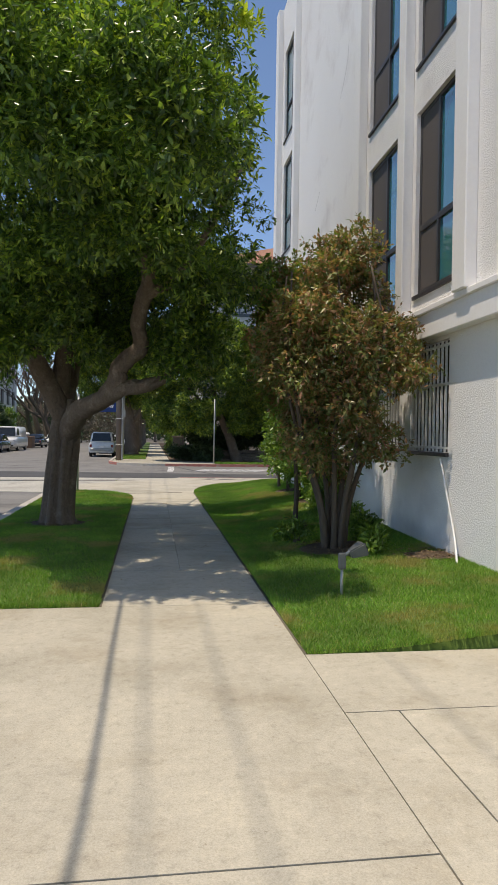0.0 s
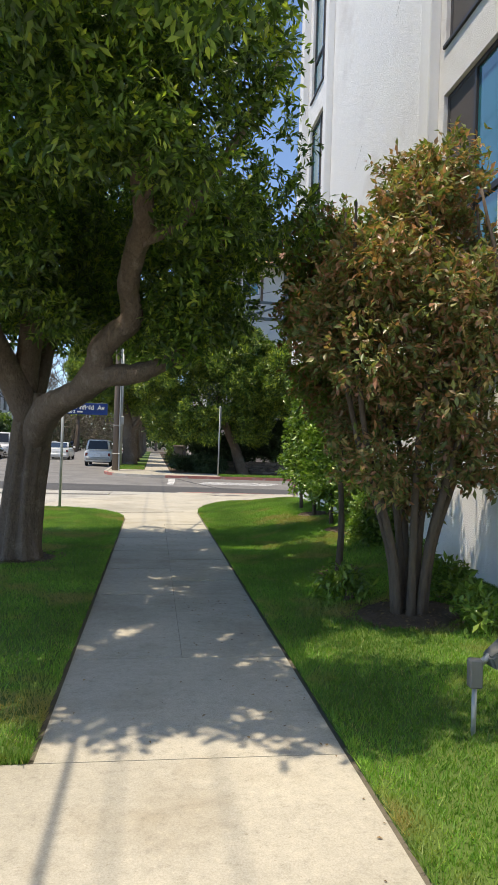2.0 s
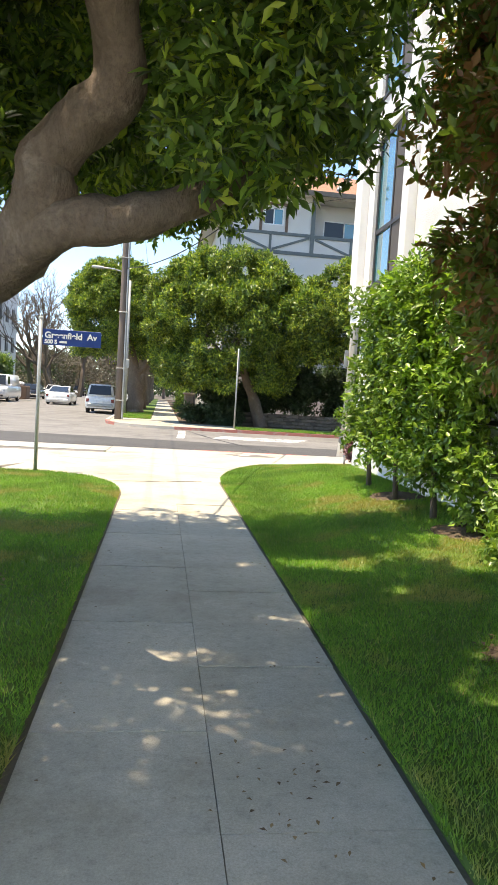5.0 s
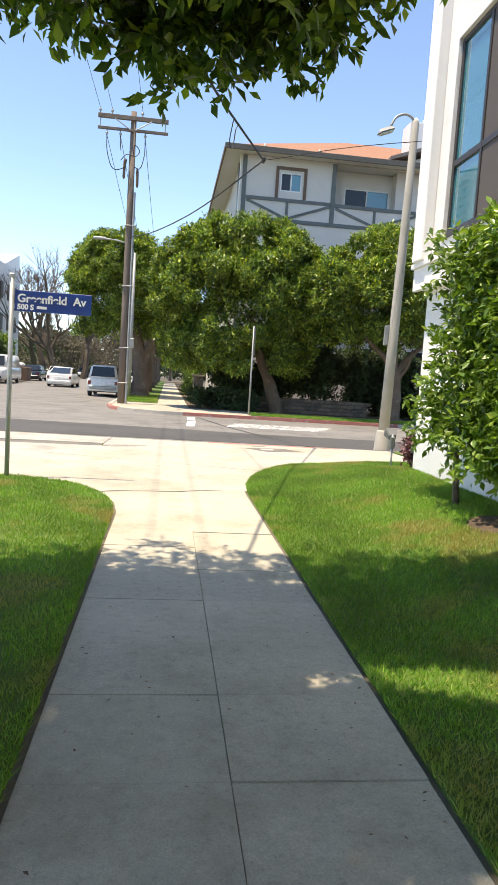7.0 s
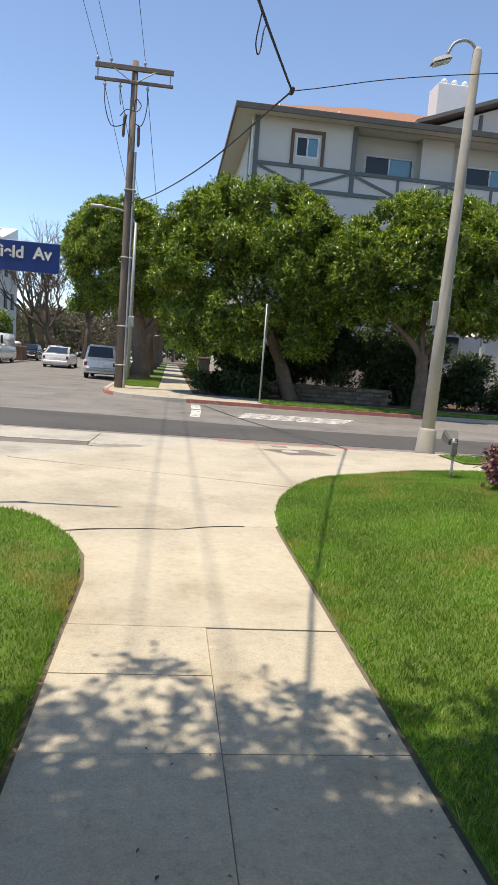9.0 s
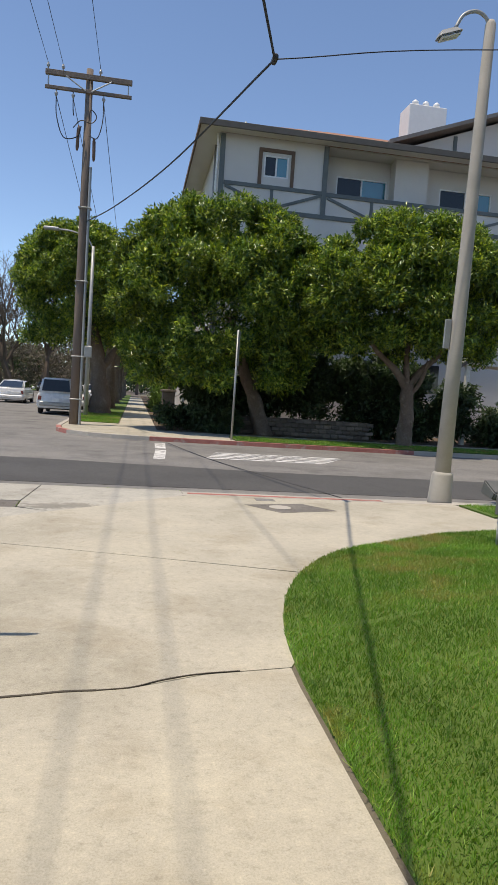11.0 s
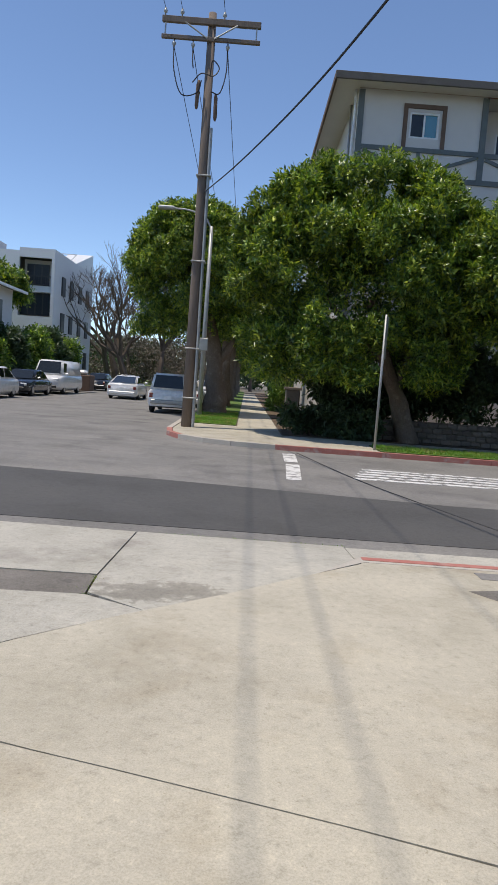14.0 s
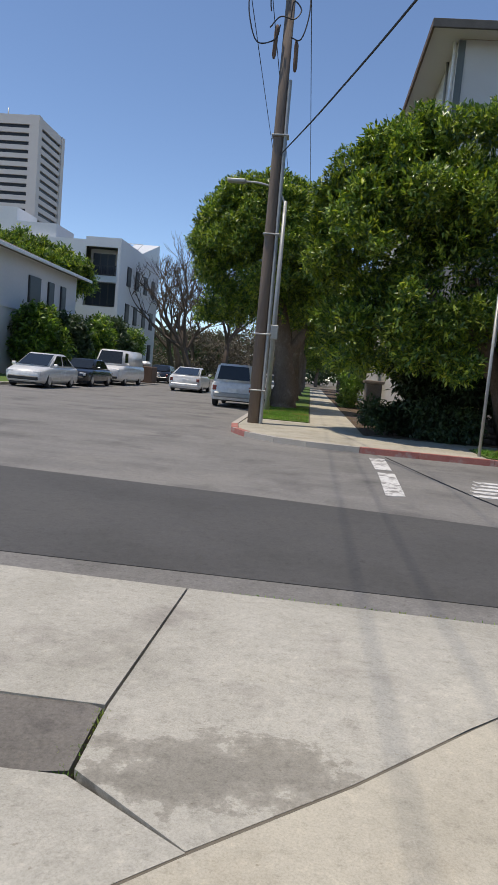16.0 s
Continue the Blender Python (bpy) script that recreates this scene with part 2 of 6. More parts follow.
M_LEAF_FAR = leafy("clipped_tree_leaf", [(0, (0.042, 0.085, 0.022)), (0.45, (0.11, 0.195, 0.036)), (0.75, (0.26, 0.35, 0.055)), (1, (0.48, 0.53, 0.07))], 0.32, 0.27)
M_LEAF_DARK = leafy("dark_shrub_leaf", [(0, (0.03, 0.06, 0.028)), (1, (0.08, 0.125, 0.055))], 0.5, 0.25)
M_LEAF_PURPLE = leafy("purple_shrub_leaf", [(0, (0.14, 0.05, 0.07)), (1, (0.28, 0.13, 0.15))], 0.5, 0.2)
M_LEAF_DRY = leafy("dry_leaf", [(0, (0.1, 0.06, 0.03)), (1, (0.3, 0.2, 0.1))], 0.7, 0.1)
M_LEAF_DORMANT = leafy("dormant_twig_leaf", [(0, (0.085, 0.07, 0.055)), (1, (0.19, 0.16, 0.125))], 0.7, 0.1)
M_GRASS = leafy("lawn_grass", [(0, (0.105, 0.235, 0.03)), (0.6, (0.17, 0.34, 0.045)), (0.92, (0.27, 0.43, 0.07)), (1, (0.45, 0.39, 0.15))], 0.5, 0.35, straw=(0.42, 0.31, 0.12))

# ---- mesh helpers ----


def part(name, bm, material, parent=None, label="", smooth=False):
    me = bpy.data.meshes.new(name)
    bm.to_mesh(me)
    bm.free()
    if smooth:
        me.polygons.foreach_set("use_smooth", [True] * len(me.polygons))
    me.materials.append(material)
    ob = new(name, me)
    if parent is not None:
        ob.parent = parent
    return tagged(ob, label)


def thing(name, label, category, at=(0, 0, 0), turn=0.0, group="", kind=""):
    ob = new(name)
    ob.matrix_world = pose(*at, 0, 0, turn)
    return tagged(ob, label, category, group, kind)


def box(bm, x0, x1, y0, y1, z0, z1, bevel=0.0):
    m = Matrix.LocRotScale(((x0 + x1) / 2, (y0 + y1) / 2, (z0 + z1) / 2), None, (abs(x1 - x0), abs(y1 - y0), abs(z1 - z0)))
    g = bmesh.ops.create_cube(bm, size=1, matrix=m)
    if bevel:
        es = list({e for v in g["verts"] for e in v.link_edges})
        bmesh.ops.bevel(bm, geom=es, offset=bevel, segments=1, affect="EDGES")
    return bm


def boxes(*rows, bevel=0.0):
    bm = bmesh.new()
    for r in rows:
        box(bm, *r, bevel=bevel)
    return bm


def tube(bm, pts, radii, seg=8, wob=0.0):
    """A tapered tube along pts."""
    rings, prev = [], None
    pts = [Vector(p) for p in pts]
    for i, p in enumerate(pts):
        d = (pts[min(i + 1, len(pts) - 1)] - pts[max(i - 1, 0)]).normalized()
        u = d.orthogonal().normalized() if prev is None else (prev - d * prev.dot(d)).normalized()
        prev = u
        w = d.cross(u)
        r = radii[i] if not isinstance(radii, (int, float)) else radii
        ring = []
        for k in range(seg):
            a = 2 * math.pi * k / seg
            rr = r * (1 + wob * noise.noise(Vector((math.cos(a) * 1.7, math.sin(a) * 1.7, i * 0.45))))
            ring.append(bm.verts.new(p + (u * math.cos(a) + w * math.sin(a)) * rr))
        rings.append(ring)
    for a, b in zip(rings, rings[1:]):
        for k in range(seg):
            bm.faces.new((a[k], a[(k + 1) % seg], b[(k + 1) % seg], b[k]))
    bm.faces.new(rings[0][::-1])
    bm.faces.new(rings[-1])
    return bm


def curve_pts(pts, n=6):
    """Smooth path through pts (Catmull-Rom)."""
    p = [Vector(q) for q in pts]
    p = [p[0] * 2 - p[1]] + p + [p[-1] * 2 - p[-2]]
    out = []
    for i in range(1, len(p) - 2):
        for k in range(n):
            t = k / n
            a, b, c, d = p[i - 1:i + 3]
            out.append(0.5 * (2 * b + (c - a) * t + (2 * a - 5 * b + 4 * c - d) * t * t + (3 * b - 3 * c + d - a) * t ** 3))
    return out + [p[-2]]


def sheet(outline, z0, z1, zs=None):
    """A flat piece with the outline (x, y), from z0 up to z1; zs gives each corner's own top."""
    bm = bmesh.new()
    top = [bm.verts.new((x, y, zs[i] if zs else z1)) for i, (x, y) in enumerate(outline)]
    bot = [bm.verts.new((x, y, z0)) for x, y in outline]
    bm.faces.new(top)
    bm.faces.new(bot[::-1])
    n = len(top)
    for i in range(n):
        bm.faces.new((bot[i], bot[(i + 1) % n], top[(i + 1) % n], top[i]))
    bmesh.ops.recalc_face_normals(bm, faces=bm.faces)
    bmesh.ops.triangulate(bm, faces=bm.faces, ngon_method="EAR_CLIP")
    return bm


def leaf_mesh(name, centres, dirs, ups, length, width, material, parent, label="", fold=0.25, size_var=0.35, rng=None):
    """Many small folded leaves (four corners and a midrib), each an island."""
    n = len(centres)
    s = (1 + size_var * rng.uniform(-1, 1, n))[:, None]
    d = dirs / np.linalg.norm(dirs, axis=1, keepdims=True)
    side = np.cross(d, ups)
    side /= np.linalg.norm(side, axis=1, keepdims=True) + 1e-9
    up = np.cross(side, d)
    base, tip = centres, centres + d * length * s
    mid = centres + d * length * 0.5 * s
    l = mid + side * width * 0.5 * s + up * fold * width * s
    r = mid - side * width * 0.5 * s + up * fold * width * s
    v = np.stack([base, r, tip, l], 1).reshape(-1, 3)
    i = np.arange(n)[:, None] * 4
    f = np.concatenate([i + [0, 1, 2], i + [0, 2, 3]], 1).reshape(-1, 3)
    me = bpy.data.meshes.new(name)
    me.vertices.add(len(v))
    me.vertices.foreach_set("co", v.ravel())
    me.loops.add(f.size)
    me.loops.foreach_set("vertex_index", f.ravel())
    me.polygons.add(len(f))
    me.polygons.foreach_set("loop_start", np.arange(0, f.size, 3))
    me.update(calc_edges=True)
    me.materials.append(material)
    ob = new(name, me)
    ob.parent = parent
    return tagged(ob, label)


def crown_points(rng, lobes, n, shell=0.55):
    """Points in and on overlapping lobes (cx, cy, cz, rx, ry, rz), thick near their skins, with gaps between; and the way out."""
    L = np.array(lobes)
    w = (L[:, 3] * L[:, 4] * L[:, 5]) ** 0.67
    k = rng.choice(len(L), n, p=w / w.sum())
    d = rng.normal(size=(n, 3))
    d /= np.linalg.norm(d, axis=1, keepdims=True)
    r = 1 - (1 - shell) * rng.random(n) ** 1.6
    bumps = 1 + 0.14 * np.sin(d[:, 0] * 7 + k) * np.sin(d[:, 1] * 6 + 2 * k) + 0.1 * np.sin(d[:, 2] * 9 + k)
    p = L[k, :3] + d * L[k, 3:] * (r * bumps)[:, None]
    return p, d


def crown(name, rng, lobes, n, sprays, length, width, material, parent, label="", droop=0.2, shell=0.55, keep=None):
    """A crown of n twigs, each a tuft of leaves along its end."""
    p, d = crown_points(rng, lobes, n, shell)
    if keep is not None:
        ok = keep(p)
        p, d = p[ok], d[ok]
    twig = d * 0.9 + rng.normal(size=d.shape) * 0.55
    p, d, twig = np.repeat(p, sprays, 0), np.repeat(d, sprays, 0), np.repeat(twig, sprays, 0)
    m = len(p)
    along = rng.uniform(-1.3, 0.3, (m, 1))
    p = p + twig * length * along + rng.normal(size=(m, 3)) * length * 0.16
    way = twig * (0.75 + 0.35 * along) + rng.normal(size=(m, 3)) * 0.7 + np.array([0, 0, -droop])
    up = d * 0.6 + np.array([0, 0, 0.9]) + rng.normal(size=(m, 3)) * 0.45
    return leaf_mesh(name, p, way, up, length, width, material, parent, label, rng=rng)


def lobes_in(rng, c, r, n, size):
    """n lobes spread through an ellipsoid."""
    out = []
    for _ in range(n):
        d = rng.normal(size=3)
        d /= np.linalg.norm(d)
        q = rng.random() ** 0.33 * 0.78
        s = size * rng.uniform(0.75, 1.25)
        out.append((c[0] + d[0] * q * r[0], c[1] + d[1] * q * r[1], c[2] + d[2] * q * r[2], s, s, s * 0.85))
    return out

# ---- ground, roads, pavement ----
ROADZ, FARZ = -0.09, 0.03
tagged(part("ground", sheet([(-1500, -1500), (1500, -1500), (1500, 1500), (-1500, 1500)], -0.5, -0.16), M_GROUND), "dry open ground reaching to the horizon", "ground", kind="structure")
road = tagged(part("road", sheet([(-300, 24.2), (300, 24.2), (300, 36), (-1.5, 36), (-1.5, 300), (-14.2, 300), (-14.2, 41), (-18, 36.6), (-300, 36.6)], -0.2, ROADZ), M_ROAD), "worn grey asphalt of two crossing streets", "road", kind="structure")
tagged(part("road_side_street", sheet([(-15.6, -80), (-2.72, -80), (-2.72, 24.2), (-15.6, 24.2)], -0.2, ROADZ), M_ROAD), "worn grey asphalt street beside the pavement", "road", kind="structure")
tagged(part("road_strip", sheet([(-300, 25.85), (300, 25.55), (300, 28.2), (3, 28.35), (-1, 28.9), (-6, 29.35), (-300, 29.6)], -0.15, ROADZ + 0.006), M_ROAD_NEW), "strip of newer dark asphalt in the street", "road", kind="structure")
M_WIRE_SEAL = plain("tar_seal", (0.025, 0.025, 0.026), 0.6)


def smooth01(t):
    t = max(0.0, min(1.0, t))
    return t * t * (3 - 2 * t)


def lawn_z(x, y):
    return 0.022 + (0.16 + 0.16 * smooth01((y - 8) / 9)) * smooth01((x - 1.15) / 2.4) * (1 - smooth01((y - 18.6) / 3.3)) + 0.012 * noise.noise(Vector((x * 0.8, y * 0.8, 0)))


RIGHT_EDGE = [(1.14, 5.08), (1.14, 17.6), (1.14, 18.2), (1.185, 18.85), (1.31, 19.48), (1.54, 20.1), (1.87, 20.64), (2.29, 21.11), (2.85, 21.56), (3.8, 22.13), (4.9, 22.5), (6.5, 22.75), (14, 22.95)]
LEFT_EDGE = [(-0.38, 6.52), (-0.38, 16.2), (-0.385, 16.8), (-0.45, 17.34), (-0.62, 17.85), (-1.05, 18.45), (-1.75, 18.78), (-2.52, 18.85)]


def eased(edge):
    return [(p.x, p.y) for p in curve_pts([(x, y, 0) for x, y in edge], 5)]


RIGHT_EDGE = RIGHT_EDGE[:1] + eased(RIGHT_EDGE[1:])
LEFT_EDGE = LEFT_EDGE[:1] + eased(LEFT_EDGE[1:])


def edge_x(edge, y):
    for (xa, ya), (xb, yb) in zip(edge, edge[1:]):
        if ya <= y <= yb:
            return xa + (xb - xa) * (y - ya) / (yb - ya)
    return edge[-1][0] if y > edge[-1][1] else edge[0][0]


def strip_mesh(ys, lo, hi, z, nu):
    bm = bmesh.new()
    rows = [[bm.verts.new((lo(y) + (hi(y) - lo(y)) * k / nu, y, z(lo(y) + (hi(y) - lo(y)) * k / nu, y))) for k in range(nu + 1)] for y in ys]
    for a, b in zip(rows, rows[1:]):
        for k in range(nu):
            bm.faces.new((a[k], a[k + 1], b[k + 1], b[k]))
    e = [x for x in bm.edges if x.is_boundary]
    g = bmesh.ops.extrude_edge_only(bm, edges=e)
    for v in g["geom"]:
        if isinstance(v, bmesh.types.BMVert):
            v.co.z = -0.15
    bmesh.ops.recalc_face_normals(bm, faces=bm.faces)
    return bm


def lawn_right_hi(y):
    return 3.6 if y < 18.96 else 14.0


ys_r = [5.08 + 0.28 * i for i in range(46)] + [17.9 + 0.1 * i for i in range(53)]
lawn_r = tagged(part("lawn_ground", strip_mesh(ys_r, lambda y: edge_x(RIGHT_EDGE, y) + 0.03, lawn_right_hi, lawn_z, 44), M_SOIL, smooth=True), "trimmed green lawn between the pavement and the white building", "lawn", kind="structure")
ys_l = [6.52 + 0.28 * i for i in range(34)] + [16.1 + 0.1 * i for i in range(28)]
lawn_l = tagged(part("parkway_lawn", strip_mesh(ys_l, lambda y: -2.52, lambda y: edge_x(LEFT_EDGE, y) - 0.038 if y < 18.8 else -1.9, lambda x, y: 0.022 + 0.01 * noise.noise(Vector((x, y, 3))), 8), M_SOIL, smooth=True), "trimmed green parkway lawn under the street tree", "lawn", kind="structure")

# pavement: each cast slab is a piece, joints are gaps over the dirt bed
pavement = tagged(part("pavement", sheet([(-2.5, -12), (12, -12), (12, 5.05), (1.6, 5.05), (1.6, 19), (14, 23.3), (14, 24.4), (1.0, 24.4), (-1.3, 22.3), (-2.7, 19.5), (-0.6, 17), (-0.6, 6.5), (-2.6, 6.5)], -0.15, -0.014), M_JOINT), "pale concrete pavement with scored joints and hairline cracks", "pavement", kind="structure")
slab_rng = np.random.default_rng(5)


def slab(outline, top=0.0):
    return part("slab", sheet(outline, -0.1, top), M_WALK, pavement)


def rect(x0, x1, y0, y1, g=0.005):
    return [(x0 + g, y0 + g), (x1 - g, y0 + g), (x1 - g, y1 - g), (x0 + g, y1 - g)]


rows_y = [8.05, 8.7, 9.38, 10.08, 10.78, 11.48, 12.17, 12.84, 13.48, 14.15, 14.87, 15.5, 16.07]
for y0, y1 in zip(rows_y, rows_y[1:]):
    for x0, x1 in ((-0.38, 0.385), (0.385, 1.14)):
        slab(rect(x0, x1, y0, y1, 0.0018), float(slab_rng.uniform(-0.004, 0.004)))
for x0, y0, y1 in ((-0.38, -12, -5), (-0.38, -5, -1.2), (-2.7, -1.2, 2.77), (-2.7, 2.77, 6.5), (-0.38, 6.5, 8.05)):
    slab(rect(x0, 1.14, y0, y1, 0.003), float(slab_rng.uniform(-0.003, 0.002)))
# driveway panels beside the walk
for x0, x1, y0, y1 in ((1.14, 1.46, -12, 4.05), (1.14, 3.3, 4.05, 5.06), (1.46, 3.3, -12, 4.05), (3.3, 12, -12, 5.06), (-2.7, -0.38, -12, -1.2)):
    slab(rect(x0, x1, y0, y1))
# the corner
slab([(-0.376, 16.08), (1.136, 16.08), (1.136, 18.2), (1.145, 18.42), (0.66, 18.34), (0.26, 18.18), (-0.1, 18.14), (-0.31, 18.1), (-0.68, 17.97), (-0.6, 17.8), (-0.44, 17.34), (-0.376, 16.8)])
crack = [(1.15, 18.435), (0.66, 18.352), (0.26, 18.192), (-0.1, 18.152), (-0.31, 18.115), (-0.69, 17.985)]
slab(crack[::-1] + [(1.35, 18.85), (1.45, 19.48), (1.67, 20.15), (1.76, 20.38), (0.35, 20.83), (-0.52, 21.08), (-0.85, 21.17), (-2.0, 21.5), (-2.6, 18.9), (-1.75, 18.8), (-1.05, 18.46)], -0.002)
slab([(-1.95, 21.51), (-0.85, 21.176), (-0.52, 21.086), (0.35, 20.836), (1.77, 20.395), (2.4, 20.8), (3.1, 21.35), (4.55, 22.0), (6.5, 22.45), (14, 22.65), (14, 23.35), (5.2, 23.38), (5.15, 24.438), (1.02, 24.438), (1.0, 24.38), (0.34, 23.77), (-0.16, 23.28), (-0.67, 22.84), (-0.96, 22.57), (-1.28, 22.25)])
# the apron, falling to the road
apron_line = [(1.02, 24.385), (0.35, 23.79), (-0.15, 23.3), (-0.66, 22.86), (-0.97, 22.59), (-1.29, 22.27), (-1.97, 21.54), (-2.6, 19.0), (-2.72, 18.9)]
gut = [(0.98, 25.3), (-1.1, 25.32), (-1.13, 23.64), (-1.11, 23.2), (-0.671, 22.876), (-0.166, 23.309), (0.334, 23.801), (0.99, 24.4)]
apron = tagged(part("apron", sheet([(-9, 20.2), (-9, 25.6), (-1.08, 25.36), (5, 25.33), (14, 25.33), (14, 24.4), (1.0, 24.5), (-1.3, 22.2), (-2.7, 18.9), (-3.4, 19.2)], -0.2, ROADZ - 0.012, ), M_JOINT), "pale concrete gutter apron at the street corner, patched and cracked", "pavement", kind="structure")
part("apron_panel", sheet(gut, -0.2, 0, [-0.075, -0.075, -0.03, -0.025, -0.012, -0.012, -0.012, -0.02]), M_APRON, apron)
part("apron_panel", sheet([(-1.115, 25.32), (-9, 25.55), (-9, 23.72), (-1.145, 23.65)], -0.2, 0, [-0.075, -0.075, -0.07, -0.03]), M_APRON, apron)
part("apron_panel", sheet([(-1.13, 23.17), (-9, 22.9), (-9, 20.2), (-3.4, 19.4), (-2.72, 18.95), (-1.98, 21.55), (-1.3, 22.28), (-0.97, 22.6), (-0.67, 22.87)], -0.2, 0, [-0.03, -0.075, -0.08, -0.08, -0.05, -0.015, -0.012, -0.012, -0.012]), M_APRON, apron)
part("asphalt_patch", sheet([(-1.15, 23.63), (-1.3, 23.69), (-1.5, 23.66), (-4.2, 23.7), (-4.2, 23.0), (-1.4, 23.13), (-1.13, 23.2)], -0.2, 0, [-0.036, -0.038, -0.042, -0.07, -0.07, -0.038, -0.034]), M_PATCH, apron, "dark asphalt patch")
part("apron_panel", sheet([(1.0, 25.3), (14, 25.3), (14, 24.62), (1.05, 24.6)], -0.2, ROADZ + 0.004), M_APRON, apron)

# kerbs: real steps, a child for each cast length
kerb = tagged(new("kerb"), "concrete kerbs along the street corner, partly painted faded red", "kerb", kind="structure")


def kerb_run(pts, wide, z1, mats):
    p = [Vector((x, y, 0)) for x, y in pts]
    for i, (a, b) in enumerate(zip(p, p[1:])):
        d = (b - a).normalized()
        n = Vector((-d.y, d.x, 0)) * wide
        a2, b2 = a + d * 0.004, b - d * 0.004
        q = [a2, b2, b2 + n, a2 + n]
        part("kerb_stone", sheet([(v.x, v.y) for v in q], -0.2, z1), mats[i % len(mats)], kerb)


kerb_run([(14, 24.6), (10, 24.6), (7, 24.6), (4, 24.6), (2.4, 24.6), (1.03, 24.6)], 0.16, 0.002, [M_KERB])
kerb_run([(4, 24.604), (2.4, 24.604), (1.03, 24.604)], 0.1, 0.006, [M_RED])
part("kerb_stone", sheet([(1.034, 24.604), (1.034, 24.442), (0.6, 24.06)], -0.2, 0, [0.005, 0.001, -0.014]), M_KERB, kerb)
kerb_run([(-2.7, 18.8), (-2.7, 16), (-2.7, 13), (-2.7, 10), (-2.7, 6.6)], 0.18, 0.01, [M_KERB])
# far corner
FK = [(60, 34.75), (30, 34.75), (20, 34.8), (12, 34.85), (9, 34.88), (6, 34.9), (3.4, 34.93), (1.9, 34.95), (0.7, 34.98), (-0.4, 35.12), (-1.1, 35.45), (-1.8, 36.1), (-2.2, 37.0), (-2.35, 38.3), (-2.38, 42), (-2.38, 60), (-2.38, 100), (-2.38, 200)]
kerb_run(FK, -0.16, FARZ + 0.004, [M_KERB, M_KERB, M_KERB, M_KERB, M_RED, M_RED, M_RED, M_RED, M_KERB, M_KERB, M_KERB, M_RED, M_RED, M_KERB, M_KERB, M_KERB, M_KERB])
kerb_run([(-13.5, 200), (-13.5, 90), (-13.5, 60), (-13.5, 42), (-14.6, 38), (-17.5, 36.1), (-60, 36)], -0.16, FARZ, [M_KERB])
far = tagged(part("far_pavement", sheet([(60, 35.0), (3.4, 35.12), (0.7, 35.14), (-0.3, 35.28), (-0.98, 35.6), (-1.65, 36.2), (-2.03, 37.0), (-2.18, 38.3), (-2.2, 200), (1.05, 200), (1.05, 39), (60, 39)], -0.2, FARZ - 0.01), M_JOINT), "sunlit concrete pavement on the far street corner", "pavement", kind="structure")
fs = [(3.3, 35.13), (0.7, 35.15), (-0.3, 35.29), (-0.97, 35.62), (-1.64, 36.21), (-2.02, 37.0), (-2.17, 38.3), (-2.17, 41.0), (-0.33, 41.0), (-0.33, 41.2), (1.02, 41.2), (1.02, 38.2), (3.3, 38.2)]
part("slab", sheet(fs, -0.1, FARZ), M_WALK, far)
for i in range(30):
    y0 = 41.2 + i * 2.0
    part("slab", sheet(rect(-0.33, 1.02, y0, y0 + 2.0, 0.006), -0.1, FARZ), M_WALK, far)
for i in range(14):
    part("slab", sheet(rect(3.3 + i * 2, 5.3 + i * 2, 36.9, 38.3, 0.006), -0.1, FARZ), M_WALK, far)

# white road markings
for o in ([(0.84, 34.3), (1.14, 34.3), (1.08, 32.6), (0.8, 32.6)], [(0.8, 32.2), (1.08, 32.2), (0.95, 30.0), (0.68, 29.9)]):
    tagged(part("road_marking", sheet(o, -0.12, ROADZ + 0.006), M_PAINT), "worn white painted line on the asphalt", "road marking", kind="structure")
for k in range(5):
    y0 = 30.6 + k * 0.36
    o = [(1.95 + 0.1 * k, y0), (4.9 + 0.2 * k, y0), (4.9 + 0.2 * k, y0 + 0.2), (1.95 + 0.1 * k, y0 + 0.2)]
    tagged(part("road_marking", sheet(o, -0.12, ROADZ + 0.006), M_PAINT), "worn white painted bar on the asphalt", "road marking", kind="structure", group="crossing bars")


def seal(pts, w=0.03, z=ROADZ + 0.009, material=None, name="road_seal", label="black tar seal over an asphalt crack"):
    bm = bmesh.new()
    p = curve_pts([(x, y, z) for x, y in pts], 4)
    prev = None
    for i, q in enumerate(p):
        d = (p[min(i + 1, len(p) - 1)] - p[max(i - 1, 0)]).normalized()
        s = Vector((-d.y, d.x, 0)) * w * (0.6 + 0.5 * abs(noise.noise(q * 3)))
        a, b = bm.verts.new(q + s), bm.verts.new(q - s)
        if prev:
            bm.faces.new((prev[0], prev[1], b, a))
        prev = (a, b)
    g = bmesh.ops.extrude_face_region(bm, geom=bm.faces[:])
    for v in g["geom"]:
        if isinstance(v, bmesh.types.BMVert):
            v.co.z -= 0.006
    bmesh.ops.recalc_face_normals(bm, faces=bm.faces)
    return tagged(part(name, bm, material or M_WIRE_SEAL), label, "road seal", kind="structure")


for w, pts in ((0.012, [(-0.68, 17.98), (-0.5, 18.06), (-0.37, 18.09), (-0.2, 18.12), (-0.06, 18.15), (0.1, 18.16)]), (0.006, [(0.1, 18.16), (0.27, 18.19), (0.42, 18.27), (0.61, 18.34), (0.85, 18.38)])):
    seal(pts, w, 0.0045, M_CRACK, "pavement_crack", "dark jagged crack across the concrete")
seal([(1.2, 34.6), (2.0, 30.5), (2.9, 27.4), (3.6, 25.3)], 0.016)

